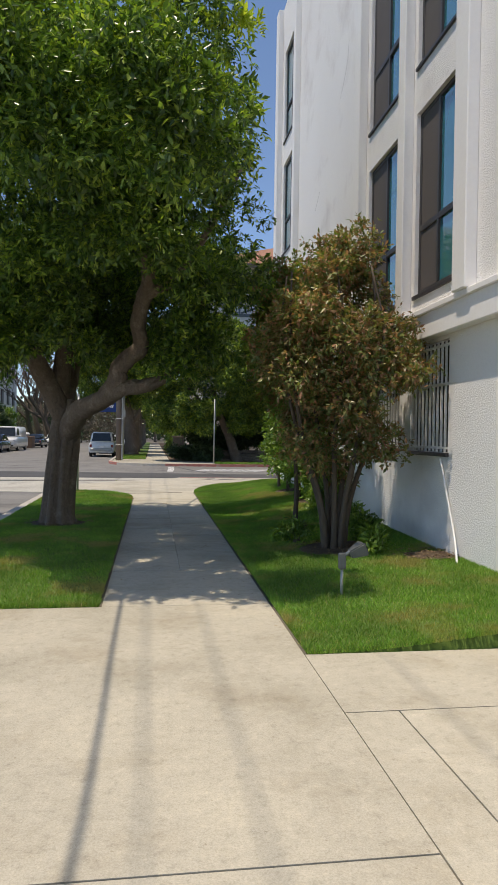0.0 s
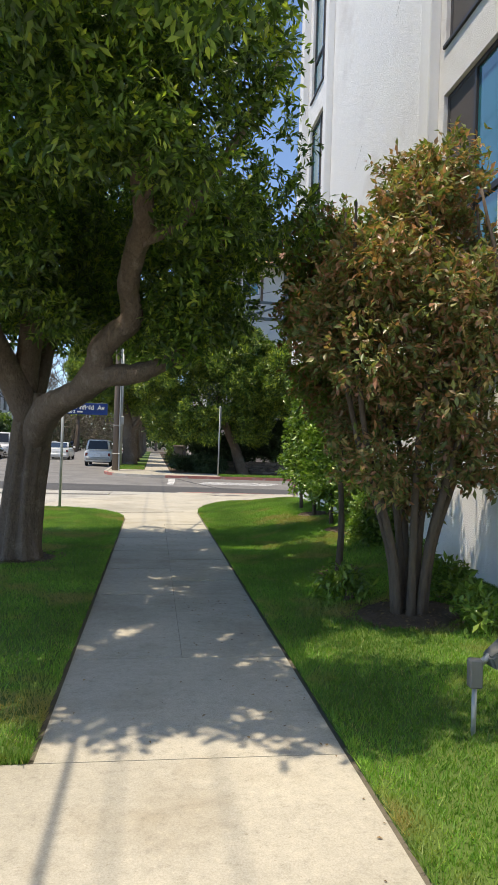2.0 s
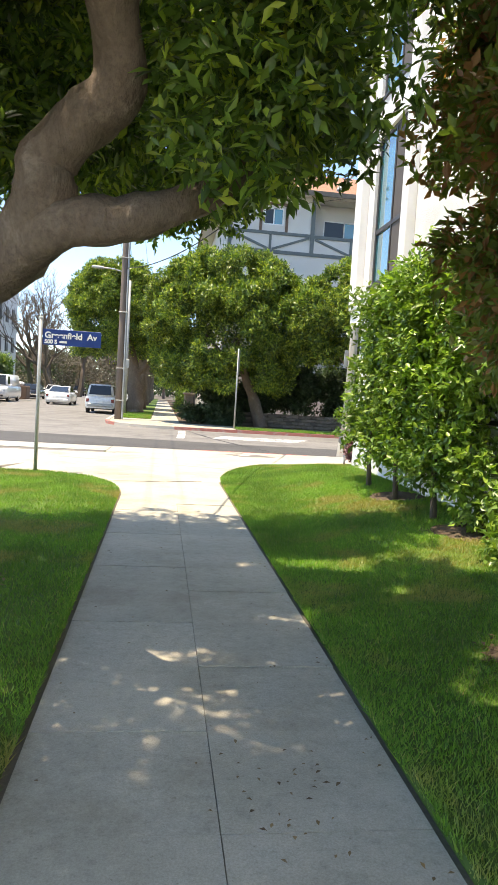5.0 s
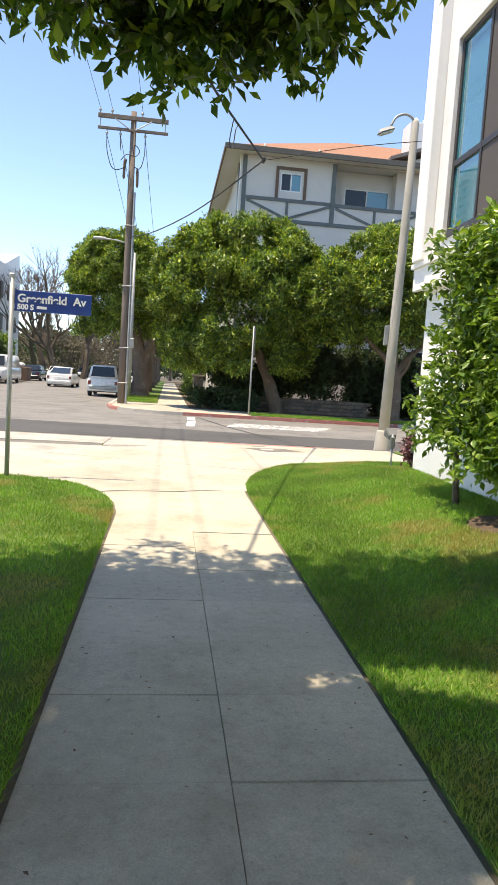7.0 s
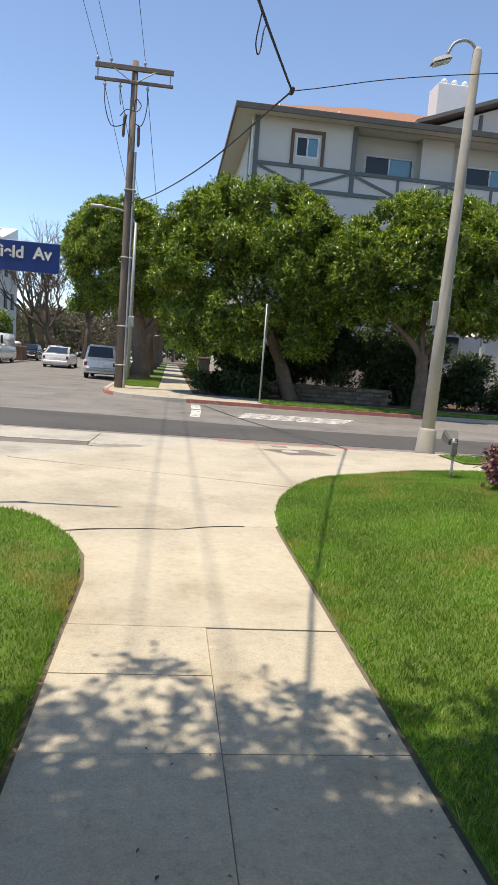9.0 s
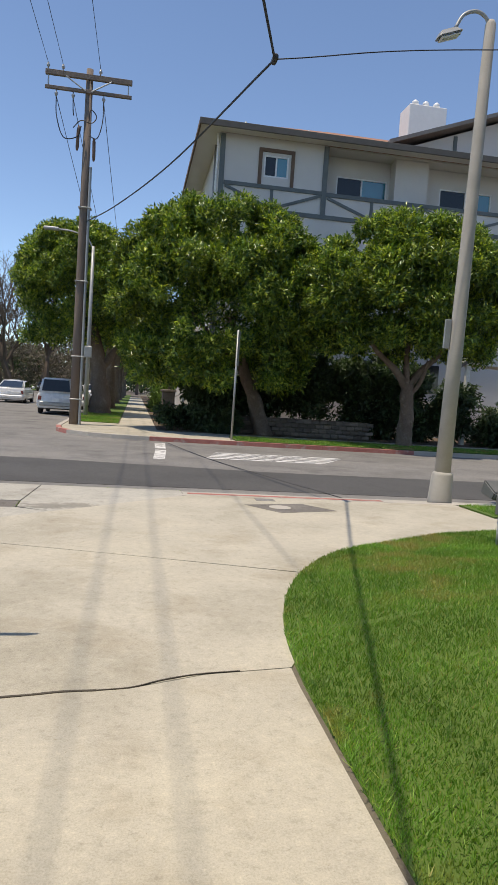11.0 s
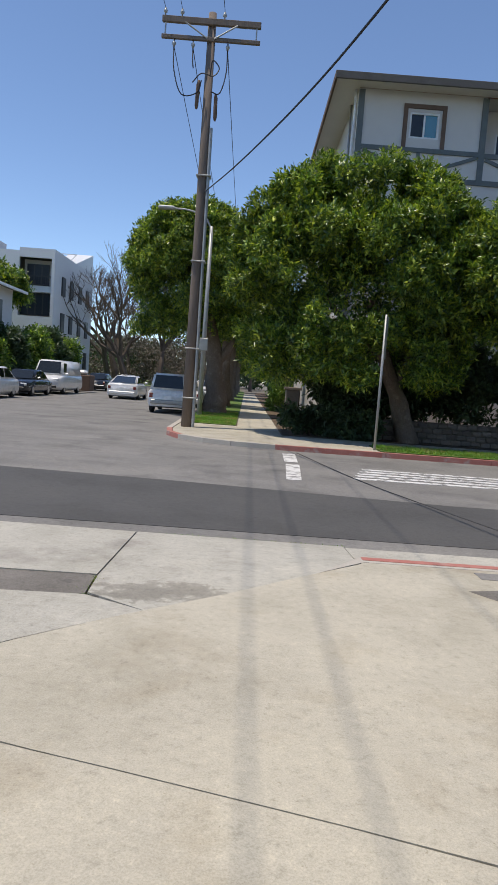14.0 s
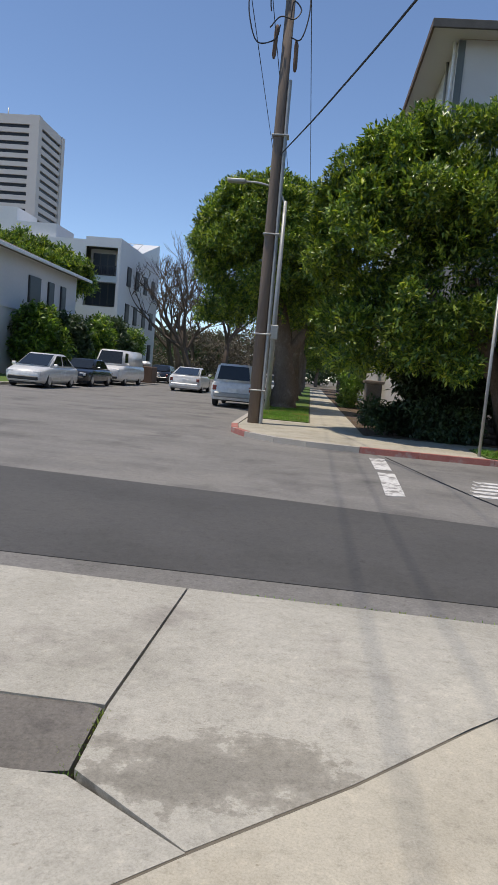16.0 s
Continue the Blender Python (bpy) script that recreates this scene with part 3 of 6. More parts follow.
# ---- the white apartment building beside the lawn ----
near_house = tagged(new("apartment_building"), "white stucco apartment building with bronze windows above a lawn", "building")
YN, YF, ZT = -8.0, 18.95, 13.2
WX, LX = 3.45, 3.56
floors = [(3.42, 5.82), (6.43, 8.83), (9.44, 11.84)]
cols = [(-6.0, -4.6), (-3.9, -2.7), (7.72, 8.92), (9.45, 10.9), (16.7, 18.3)]
# upper wall in strips and panels, leaving real openings
bm = []
ycut = [YN] + [v for c in cols for v in c] + [YF]
for i in range(0, len(ycut), 2):
    bm.append((WX, WX + 0.25, ycut[i], ycut[i + 1], 2.85, ZT))
for c in cols:
    zc = [2.85] + [v for f in floors for v in f] + [ZT]
    for k in range(0, len(zc), 2):
        bm.append((WX, WX + 0.25, c[0], c[1], zc[k], zc[k + 1]))
for r_ in bm:
    part("wall", boxes(r_), M_STUCCO, near_house)
LW = [(8.05, 9.25), (9.67, 10.8), (13.2, 14.4)]
bm = []
yc = [YN] + [v for c in LW for v in c] + [YF - 0.3]
for i in range(0, len(yc), 2):
    bm.append((LX, LX + 0.25, yc[i], yc[i + 1], -0.1, 2.84))
for c in LW:
    bm += [(LX, LX + 0.25, c[0], c[1], -0.1, 1.38), (LX, LX + 0.25, c[0], c[1], 2.76, 2.84)]
for r_ in bm:
    part("lower_wall", boxes(r_), M_STUCCO, near_house)
for r_ in ((WX, 22, YF, YF + 0.25, 2.85, ZT), (LX, 22, YF - 0.3, YF - 0.05, -0.1, 2.84), (WX, 22, YN - 0.25, YN, -0.1, ZT)):
    part("side_wall", boxes(r_), M_STUCCO, near_house)
part("back_wall", boxes((21.8, 22, YN, YF, -0.1, ZT)), M_STUCCO, near_house)
part("roof", boxes((WX + 0.25, 21.8, YN, YF, ZT - 0.4, ZT - 0.2)), M_ROOFGREY, near_house)
part("floor_slab", boxes((WX + 0.25, 21.8, YN, YF, 2.6, 2.85), (LX + 0.25, 21.8, YN, YF - 0.3, -0.1, -0.05)), M_SMOOTH, near_house)
part("room_lining", boxes((WX + 1.6, WX + 1.7, YN, YF, 2.86, ZT - 0.41), (LX + 1.5, LX + 1.6, YN, YF - 0.4, -0.05, 2.6)), M_BROWN, near_house)
part("ledge", boxes((3.39, 3.45, YN, YF + 0.1, 2.8, 3.1), (3.35, 3.45, YN, YF + 0.12, 3.1, 3.17), bevel=0.008), M_SMOOTH, near_house, "projecting stucco band")
part("soffit", boxes((3.451, 3.56, YN, YF - 0.3, 2.81, 2.848)), M_SMOOTH, near_house)
for y0, y1 in ((7.18, 7.5), (9.03, 9.27), (11.05, 11.35), (16.3, 16.55), (18.6, 18.95), (-4.4, -4.1)):
    part("pilaster", boxes((WX - 0.14, WX + 0.002, y0, y1, 3.17, ZT), bevel=0.012), M_SMOOTH, near_house)


def building_window(c, f, screen_far=True):
    y0, y1, z0, z1 = c[0], c[1], f[0], f[1]
    w = tagged(new("window"), "bronze aluminium sliding window")
    w.parent = near_house
    ya, yb, ymid = y0 + 0.06, y1 - 0.06, (y0 + y1) / 2
    for nm, r in (("jamb", (WX + 0.05, WX + 0.11, y0, ya, z0, z1)), ("jamb", (WX + 0.05, WX + 0.11, yb, y1, z0, z1)), ("bottom_rail", (WX + 0.05, WX + 0.11, ya, yb, z0, z0 + 0.07)), ("head_rail", (WX + 0.05, WX + 0.11, ya, yb, z1 - 0.06, z1)),
                  ("transom", (WX + 0.045, WX + 0.1, ya, yb, z0 + 0.84, z0 + 0.92)), ("mullion", (WX + 0.042, WX + 0.105, ymid - 0.025, ymid + 0.025, z0 + 0.07, z1 - 0.06))):
        part(nm, boxes(r, bevel=0.006), M_FRAME, w)
    ym = (y0 + y1) / 2
    far_p, near_p = (ym + 0.025, y1 - 0.06), (y0 + 0.06, ym - 0.025)
    if not screen_far:
        far_p, near_p = near_p, far_p
    for za, zb in ((z0 + 0.07, z0 + 0.84), (z0 + 0.92, z1 - 0.06)):
        part("screen", boxes((WX + 0.06, WX + 0.068, far_p[0], far_p[1], za, zb)), M_SCREEN, w, "dark insect screen")
        part("pane", boxes((WX + 0.075, WX + 0.083, near_p[0], near_p[1], za, zb)), M_GLASS, w, "tinted pane with blue-green sky reflection in its colour")
    part("sill", boxes((WX - 0.03, WX + 0.05, y0 - 0.02, y1 + 0.02, z0 - 0.05, z0 - 0.002), bevel=0.006), M_FRAME, w)


for c in cols:
    for f in floors:
        building_window(c, f, c[0] < 15)
for c in LW:
    w = tagged(new("window"), "dark barred ground-floor window")
    w.parent = near_house
    for nm, r in (("jamb", (c[0], c[0] + 0.05, 1.38, 2.76)), ("jamb", (c[1] - 0.05, c[1], 1.38, 2.76)), ("bottom_rail", (c[0] + 0.05, c[1] - 0.05, 1.38, 1.43)), ("head_rail", (c[0] + 0.05, c[1] - 0.05, 2.71, 2.76)), ("meeting_rail", (c[0] + 0.05, c[1] - 0.05, 2.1, 2.15))):
        part(nm, boxes((LX + 0.08, LX + 0.14, *r)), M_FRAME, w)
    part("pane", boxes((LX + 0.105, LX + 0.112, c[0] + 0.05, c[1] - 0.05, 1.43, 2.71)), M_CARGLASS, w)
    grille = part("window_grille", boxes((LX + 0.015, LX + 0.035, c[0], c[1], 2.2, 2.235)), M_WHITE, near_house, "white painted security bars")
    for z in (1.42, 2.68):
        part("rail", boxes((LX + 0.015, LX + 0.035, c[0], c[1], z, z + 0.03)), M_WHITE, grille)
    part("window_sill", boxes((LX - 0.04, LX + 0.08, c[0] - 0.03, c[1] + 0.03, 1.33, 1.378), bevel=0.006), M_FRAME, near_house)
    n = int((c[1] - c[0]) / 0.115)
    for k in range(n + 1):
        y = c[0] + 0.02 + k * (c[1] - c[0] - 0.04) / n
        part("bar", boxes((LX + 0.012, LX + 0.038, y - 0.009, y + 0.009, 1.385, 2.75)), M_WHITE, grille)

# ---- trees and shrubs ----


def limb(bm, pts, r0, r1, seg=10, wob=0.25, n=5):
    p = curve_pts(pts, n)
    k = len(p) - 1
    tube(bm, p, [r0 + (r1 - r0) * (i / k) ** 0.85 for i in range(k + 1)], seg, wob)


rng = np.random.default_rng(11)
tree = thing("street_tree", "broad evergreen street tree with fluted grey trunk in parkway lawn", "tree", (-1.5, 12.05, 0))
bm = bmesh.new()
tp = curve_pts([(0, 0, -0.05), (0, 0, 0.12), (0.02, 0, 0.5), (0.06, -0.02, 1.1), (0.12, -0.04, 1.7), (0.2, -0.05, 2.1)], 5)
rad = [0.16 * math.exp(-i * 0.22) + 0.245 for i in range(len(tp))]
rings = []
for i, p in enumerate(tp):
    ring = []
    for k in range(44):
        a = 2 * math.pi * k / 44
        flute = 1.06 - 0.34 * max(0.0, math.cos(2.5 * a + 0.05 * i + 0.6)) ** 8 - 0.22 * max(0.0, math.cos(3.5 * a - 0.06 * i)) ** 6 + 0.14 * math.exp(-i * 0.2) * math.sin(6 * a) + 0.07 * math.sin(9 * a + 1 + i * 0.08) + 0.08 * noise.noise(Vector((a, p.z * 2, 1)))
        ring.append(bm.verts.new(p + Vector((math.cos(a), math.sin(a), 0)) * rad[i] * 0.92 * flute))
    rings.append(ring)
for a, b in zip(rings, rings[1:]):
    for k in range(44):
        bm.faces.new((a[k], a[(k + 1) % 44], b[(k + 1) % 44], b[k]))
bm.faces.new(rings[-1])
part("trunk", bm, M_BARK, tree, smooth=True)
limbs = [
    ([(0.12, -0.02, 1.5), (0.35, -0.55, 1.85), (0.75, -1.2, 2.05), (1.08, -1.55, 2.2), (1.38, -1.65, 2.24), (1.64, -1.6, 2.34), (1.9, -1.45, 2.55), (2.2, -1.2, 3.1), (2.4, -1.1, 4.2)], 0.2, 0.03),
    ([(0.85, -1.3, 2.1), (1.03, -1.55, 2.32), (1.04, -1.58, 2.5), (1.2, -1.63, 2.66), (1.36, -1.68, 2.84), (1.32, -1.85, 3.1), (1.38, -2.15, 3.35), (1.47, -2.55, 3.6), (1.42, -2.75, 4.1), (1.4, -2.8, 4.7), (1.6, -2.6, 6.2)], 0.155, 0.08),
    ([(1.44, -2.4, 3.45), (1.75, -2.4, 3.6), (2.0, -2.45, 3.9), (2.3, -2.5, 4.4), (2.7, -2.5, 5.2)], 0.085, 0.03),
    ([(1.42, -2.75, 4.1), (1.1, -2.9, 4.5), (0.8, -3.0, 5.2)], 0.08, 0.03),
    ([(0.1, 0, 1.8), (-0.2, -0.2, 2.4), (-0.5, -0.4, 3.1), (-0.9, -0.6, 4.0), (-1.2, -0.6, 5.2)], 0.22, 0.06),
    ([(0.1, 0, 1.9), (0.2, 0.4, 2.8), (0.5, 0.8, 3.6), (0.8, 1.2, 5.0)], 0.15, 0.04),
    ([(0.0, 0, 2.1), (0.1, -0.2, 3.4), (0.1, -0.6, 4.8), (0.3, -0.8, 6.6)], 0.18, 0.05),
    ([(-0.5, -0.4, 3.1), (-1.4, -0.6, 3.5), (-2.2, -0.8, 4.2)], 0.1, 0.03),
]
for pts, r0, r1 in limbs:
    bm = bmesh.new()
    limb(bm, pts, r0, r1)
    part("limb", bm, M_BARK, tree, smooth=True)
lob = lobes_in(rng, (0.05, -1.6, 6.2), (3.2, 4.3, 3.2), 44, 0.84)
lob += [(x * 0.8, y - 1.5, z, r, r, r * 0.85) for x, y, z, r in ((2.5, -0.4, 7.6, 0.9), (2.8, 0.4, 6.3, 0.9), (1.9, -1.0, 8.4, 1.0), (2.4, -1.6, 6.4, 0.8), (-1.0, -0.6, 3.3, 1.0), (-1.9, 0.2, 3.3, 1.0), (-1.2, 1.4, 3.5, 1.0), (0.0, 1.6, 3.7, 0.95), (0.9, 1.5, 3.8, 0.9), (1.8, 1.5, 3.8, 0.9), (2.7, 1.2, 4.2, 0.95))]
lob += [(x * 0.82, y - 1.1, z, r, r * 0.9, r * 0.7) for x, y, z, r in ((-0.8, 2.9, 5.0, 1.15), (0.4, 3.2, 4.9, 1.15), (1.6, 3.0, 4.8, 1.15), (2.6, 2.4, 5.15, 1.05), (2.9, -0.6, 4.7, 0.9), (2.2, -1.8, 4.9, 1.0), (1.0, -2.8, 5.2, 1.05), (-0.4, -2.4, 4.6, 1.05), (-1.8, -1.6, 4.2, 1.05))]
gap_rng = np.random.default_rng(8)
GAPS = [(-0.1, 8.7, 0.26), (-0.3, 8.4, 0.2), (0.15, 8.95, 0.16), (0.2, 10.75, 0.12)] + [(gap_rng.uniform(-1.0, 3.0), gap_rng.uniform(6.9, 13.2), gap_rng.uniform(0.05, 0.13)) for _ in range(75)]
GAPS += [(gap_rng.uniform(1.3, 3.1), gap_rng.uniform(9.5, 14), gap_rng.uniform(0.12, 0.28)) for _ in range(14)]
GAPS += [(gap_rng.uniform(3.3, 4.3), gap_rng.uniform(6.2, 9.8), gap_rng.uniform(0.1, 0.26)) for _ in range(18)]


def open_side(p):
    """The crown is open round the forked limb, and gaps run up through it to the light."""
    ok = ~((p[:, 1] < -1.2) & (p[:, 1] > -3.1) & (p[:, 0] > 0.85) & (p[:, 0] < 1.48) & (p[:, 2] < 3.3)) & (p[:, 2] > 2.55 - 0.3 * (p[:, 0] < 0) - 0.3 * (p[:, 0] > 1.5))
    gx, gy = p[:, 0] - 1.5 + 0.275 * p[:, 2], p[:, 1] + 12.05 + 0.09 * p[:, 2]
    for x, y, r in GAPS:
        ok &= (gx - x) ** 2 + (gy - y) ** 2 > r * r
    return ok


crown("crown", rng, lob, 17000, 9, 0.09, 0.033, M_LEAF_NEAR, tree, "dense glossy dark green leaves", keep=open_side)
low = [(x, y, z, r, r * 0.85, r * 0.75) for x, y, z, r in ((1.78, -1.95, 2.5, 0.26), (1.62, -1.75, 2.75, 0.22), (2.05, -1.75, 2.6, 0.3), (0.62, -1.9, 2.8, 0.3), (0.55, -1.5, 2.6, 0.28), (0.3, -3.9, 3.7, 0.45), (0.8, -4.1, 3.7, 0.5), (1.3, -4.0, 3.8, 0.5), (1.7, -3.7, 3.75, 0.45), (-0.3, -3.6, 3.6, 0.5), (-0.9, -2.6, 3.1, 0.55), (-0.5, -1.9, 2.8, 0.45), (1.95, -2.05, 2.75, 0.33), (2.3, -2.0, 2.85, 0.4), (1.75, -1.9, 3.05, 0.3), (2.1, -2.3, 3.2, 0.45), (0.35, -3.3, 3.7, 0.5), (0.9, -3.5, 3.9, 0.5), (0.2, -2.4, 3.0, 0.45), (0.4, -2.9, 3.2, 0.4), (2.0, -3.0, 3.6, 0.5), (2.6, -2.6, 3.7, 0.6), (-0.7, -1.3, 3.0, 0.6), (-0.25, -1.5, 3.3, 0.6), (-1.4, -1.2, 2.8, 0.6), (-1.9, -0.3, 2.75, 0.65), (-1.5, 0.6, 2.8, 0.7), (0.0, -1.8, 4.0, 0.7), (-0.1, -2.7, 3.6, 0.6), (1.95, -1.3, 2.95, 0.42), (2.3, -1.2, 2.9, 0.42), (2.1, -1.9, 3.1, 0.4), (-1.0, -0.6, 3.3, 1.0), (-1.9, 0.2, 3.3, 1.0), (-0.9, 1.0, 3.4, 0.9), (0.1, 0.5, 3.3, 0.8), (0.5, -0.4, 3.2, 0.6), (0.9, 0.2, 3.2, 0.7), (1.3, -0.7, 3.1, 0.55), (1.7, 0.0, 3.2, 0.7), (2.2, -0.4, 3.3, 0.7), (1.8, -1.3, 3.6, 0.6), (2.4, -1.5, 3.8, 0.7), (1.9, -1.9, 4.3, 0.7), (2.6, -0.4, 4.1, 0.8), (0.8, -0.6, 4.3, 0.9), (0.0, -0.4, 4.3, 0.9), (1.2, -3.4, 4.4, 0.7), (2.0, -3.2, 4.6, 0.7))]
crown("lower_crown", rng, low, 10800, 9, 0.086, 0.033, M_LEAF_NEAR, tree, "dense dark green lower leaves", keep=open_side)
rim = [(-0.1, 1.0, 3.5, 0.6, 0.4, 0.4), (0.5, 1.0, 3.4, 0.6, 0.4, 0.4), (1.1, 1.0, 3.25, 0.5, 0.4, 0.35), (1.6, 1.1, 3.1, 0.45, 0.4, 0.32), (2.05, 1.1, 3.25, 0.45, 0.4, 0.35), (2.4, 1.0, 3.6, 0.45, 0.4, 0.4), (-0.8, 1.0, 3.65, 0.6, 0.4, 0.4)]
crown("rim_leaves", rng, rim, 2000, 9, 0.078, 0.038, M_LEAF_NEAR, tree, "dense green leaves at the crown's drooping rim", shell=0.2)
near_side = [(x, -5.15 + 0.2 * math.sin(3 * x), 4.7 + 0.3 * math.cos(5 * x), 0.75, 0.75, 0.65) for x in (0.1, 0.7, 1.3, 1.8)]
crown("near_side_leaves", rng, near_side, 2400, 9, 0.09, 0.034, M_LEAF_NEAR, tree, "dense dark green leaves", shell=0.15, keep=open_side)
far_side = [(x, 1.75 + 0.15 * math.sin(4 * x), 4.7 + 0.25 * math.cos(3 * x), 0.85, 0.75, 0.6) for x in (-2.2, -1.5, -0.8, -0.1, 0.6, 1.3, 2.0, 2.6)]
crown("far_side_leaves", rng, far_side, 4000, 9, 0.09, 0.034, M_LEAF_NEAR, tree, "dense dark green leaves", shell=0.1)
p_, d_ = crown_points(rng, lob, 1500, 0.9)
ok_ = (p_[:, 2] > 5.2) & (p_[:, 1] < -0.5)
crown("young_growth", rng, [(*q, 0.14, 0.14, 0.16) for q in p_[ok_][:280]], 3000, 7, 0.13, 0.042, M_LEAF_NEW, tree, "yellow-green young shoots", shell=0.2)


def shrub(name, label, at, lobes, stems, n, sprays, length, width, leaf_mat, bark=M_TWIG, seed=1, category="shrub", group="", droop=0.15, shell=0.4):
    r = np.random.default_rng(seed)
    s = thing(name, label, category, at, group=group)
    for pts, r0, r1 in stems:
        b = bmesh.new()
        limb(b, pts, r0, r1, 7, 0.2, 4)
        part("stem", b, bark, s, smooth=True)
    crown("leaves", r, lobes, n, sprays, length, width, leaf_mat, s, droop=droop, shell=shell)
    return s


r2 = np.random.default_rng(21)
stems = []
for k in range(9):
    a = k * 0.7 + r2.uniform(-0.2, 0.2)
    q = r2.uniform(0.5, 1.0)
    stems.append(([(0.12 * math.cos(a), 0.12 * math.sin(a), -0.05), (0.25 * q * math.cos(a), 0.25 * q * math.sin(a), 0.6), (0.6 * q * math.cos(a), 0.6 * q * math.sin(a), 1.5), (0.9 * q * math.cos(a + 0.2), 0.9 * q * math.sin(a + 0.2), 2.6), (0.8 * q * math.cos(a), 0.8 * q * math.sin(a), 3.5)], 0.045, 0.012))
bl = lobes_in(r2, (0.0, 0.0, 2.5), (1.15, 1.2, 1.7), 36, 0.38) + [(-0.5, -0.3, 1.3, 0.35, 0.35, 0.3), (0.5, -0.4, 1.35, 0.35, 0.35, 0.3), (0.1, 0.4, 1.1, 0.4, 0.4, 0.35), (0.25, 0, 3.9, 0.35, 0.35, 0.35), (-0.1, 0.1, 3.75, 0.4, 0.4, 0.35), (0.8, -0.6, 2.3, 0.3, 0.3, 0.22), (0.65, -0.85, 2.15, 0.24, 0.24, 0.16)]
shrub("bronze_shrub", "tall many-stemmed shrub with bronze and olive leaves in a mulch ring", (2.4, 8.85, lawn_z(2.4, 8.85)), bl, stems, 5600, 8, 0.068, 0.03, M_LEAF_BUSH, seed=22)
sl = lobes_in(r2, (0.1, 0.2, 2.75), (1.15, 1.2, 1.75), 24, 0.42)
shrub("small_tree", "slender young tree with bronze-green leaves beside the taller shrub", (2.27, 10.7, lawn_z(2.27, 10.7)), sl, [([(0, 0, -0.05), (0.02, 0, 0.6), (0.0, 0.05, 1.3), (0.1, 0.2, 2.2), (0.15, 0.3, 3.4)], 0.045, 0.012), ([(0.0, 0.05, 1.2), (0.3, 0.1, 1.9), (0.5, 0.3, 2.8)], 0.025, 0.008)], 3600, 8, 0.078, 0.038, M_LEAF_MIX, seed=23, category="tree")
hl = []
for k in range(13):
    y = -1.5 + k * 0.27
    for z in (0.7, 1.35, 2.0, 2.55):
        hl.append((r2.uniform(0.08, 0.3), y + r2.uniform(-0.15, 0.15), z + r2.uniform(-0.2, 0.2), 0.42, 0.42, 0.42))
shrub("wall_shrub", "tall glossy green hedge shrub against the white wall", (3.0, 15.1, 0.28), hl, [([(0.1, y, -0.05), (0.1, y + 0.1, 0.8), (0.15, y - 0.1, 2.0)], 0.04, 0.012) for y in (-1.0, 0.2, 1.3)], 4600, 9, 0.085, 0.042, M_LEAF_HEDGE, seed=24)


def clipped_tree(name, label, at, c, r, stems, n, seed, lobn=34, ls=1.0, leaf=0.145, skirt=()):
    q = np.random.default_rng(seed)
    t = thing(name, label, "tree", at, group="clipped street trees")
    b = bmesh.new()
    limb(b, stems[0][0], stems[0][1], stems[0][2], 12, 0.3)
    part("trunk", b, M_BARK, t, smooth=True)
    for pts, r0, r1 in stems[1:]:
        b = bmesh.new()
        limb(b, pts, r0, r1, 8, 0.3)
        part("limb", b, M_BARK, t, smooth=True)
    lo = []
    for _ in range(lobn):
        d = q.normal(size=3)
        d /= np.linalg.norm(d)
        if d[2] < -0.45:
            d[2] *= -0.5
        s = ls * q.uniform(0.55, 1.2)
        lo.append((c[0] + d[0] * (r[0] - s * 0.75), c[1] + d[1] * (r[1] - s * 0.75), c[2] + d[2] * (r[2] - s * 0.75), s, s, s * 0.9))
    for z, rr, k in skirt:
        for j in range(k):
            a = 2 * math.pi * (j + q.uniform(-0.3, 0.3)) / k
            lo.append((c[0] + rr * math.cos(a), c[1] + rr * 0.75 * math.sin(a), z + q.uniform(-0.25, 0.25), ls * 0.9, ls * 0.9, ls * 0.75))
    lo.append((c[0], c[1], c[2] - 0.1, r[0] * 0.72, r[1] * 0.72, r[2] * 0.72))
    crown("crown", q, lo, int(n * 0.62), 8, leaf * 1.05, leaf * 0.36, M_LEAF_FAR, t, "clipped dense green crown, yellow-green on top", droop=-0.1, shell=0.7)
    return t


clipped_tree("clipped_tree", "broad clipped evergreen tree with a leaning trunk over the low wall", (4.9, 38.9, 0), (-1.85, 0, 4.85), (4.0, 3.0, 3.5), [([(0, 0, -0.05), (-0.3, 0, 0.9), (-0.7, 0, 1.9), (-1.1, 0, 3.0), (-1.5, 0, 4.2)], 0.32, 0.14), ([(-0.6, 0, 1.6), (-0.1, 0.2, 2.6), (0.6, 0.2, 3.6)], 0.15, 0.06), ([(-0.9, 0, 2.4), (-1.9, -0.2, 3.2), (-2.9, -0.2, 4.2)], 0.15, 0.05)], 50000, 31, 120, 0.62, skirt=((2.9, 3.0, 14), (2.0, 2.7, 12)))
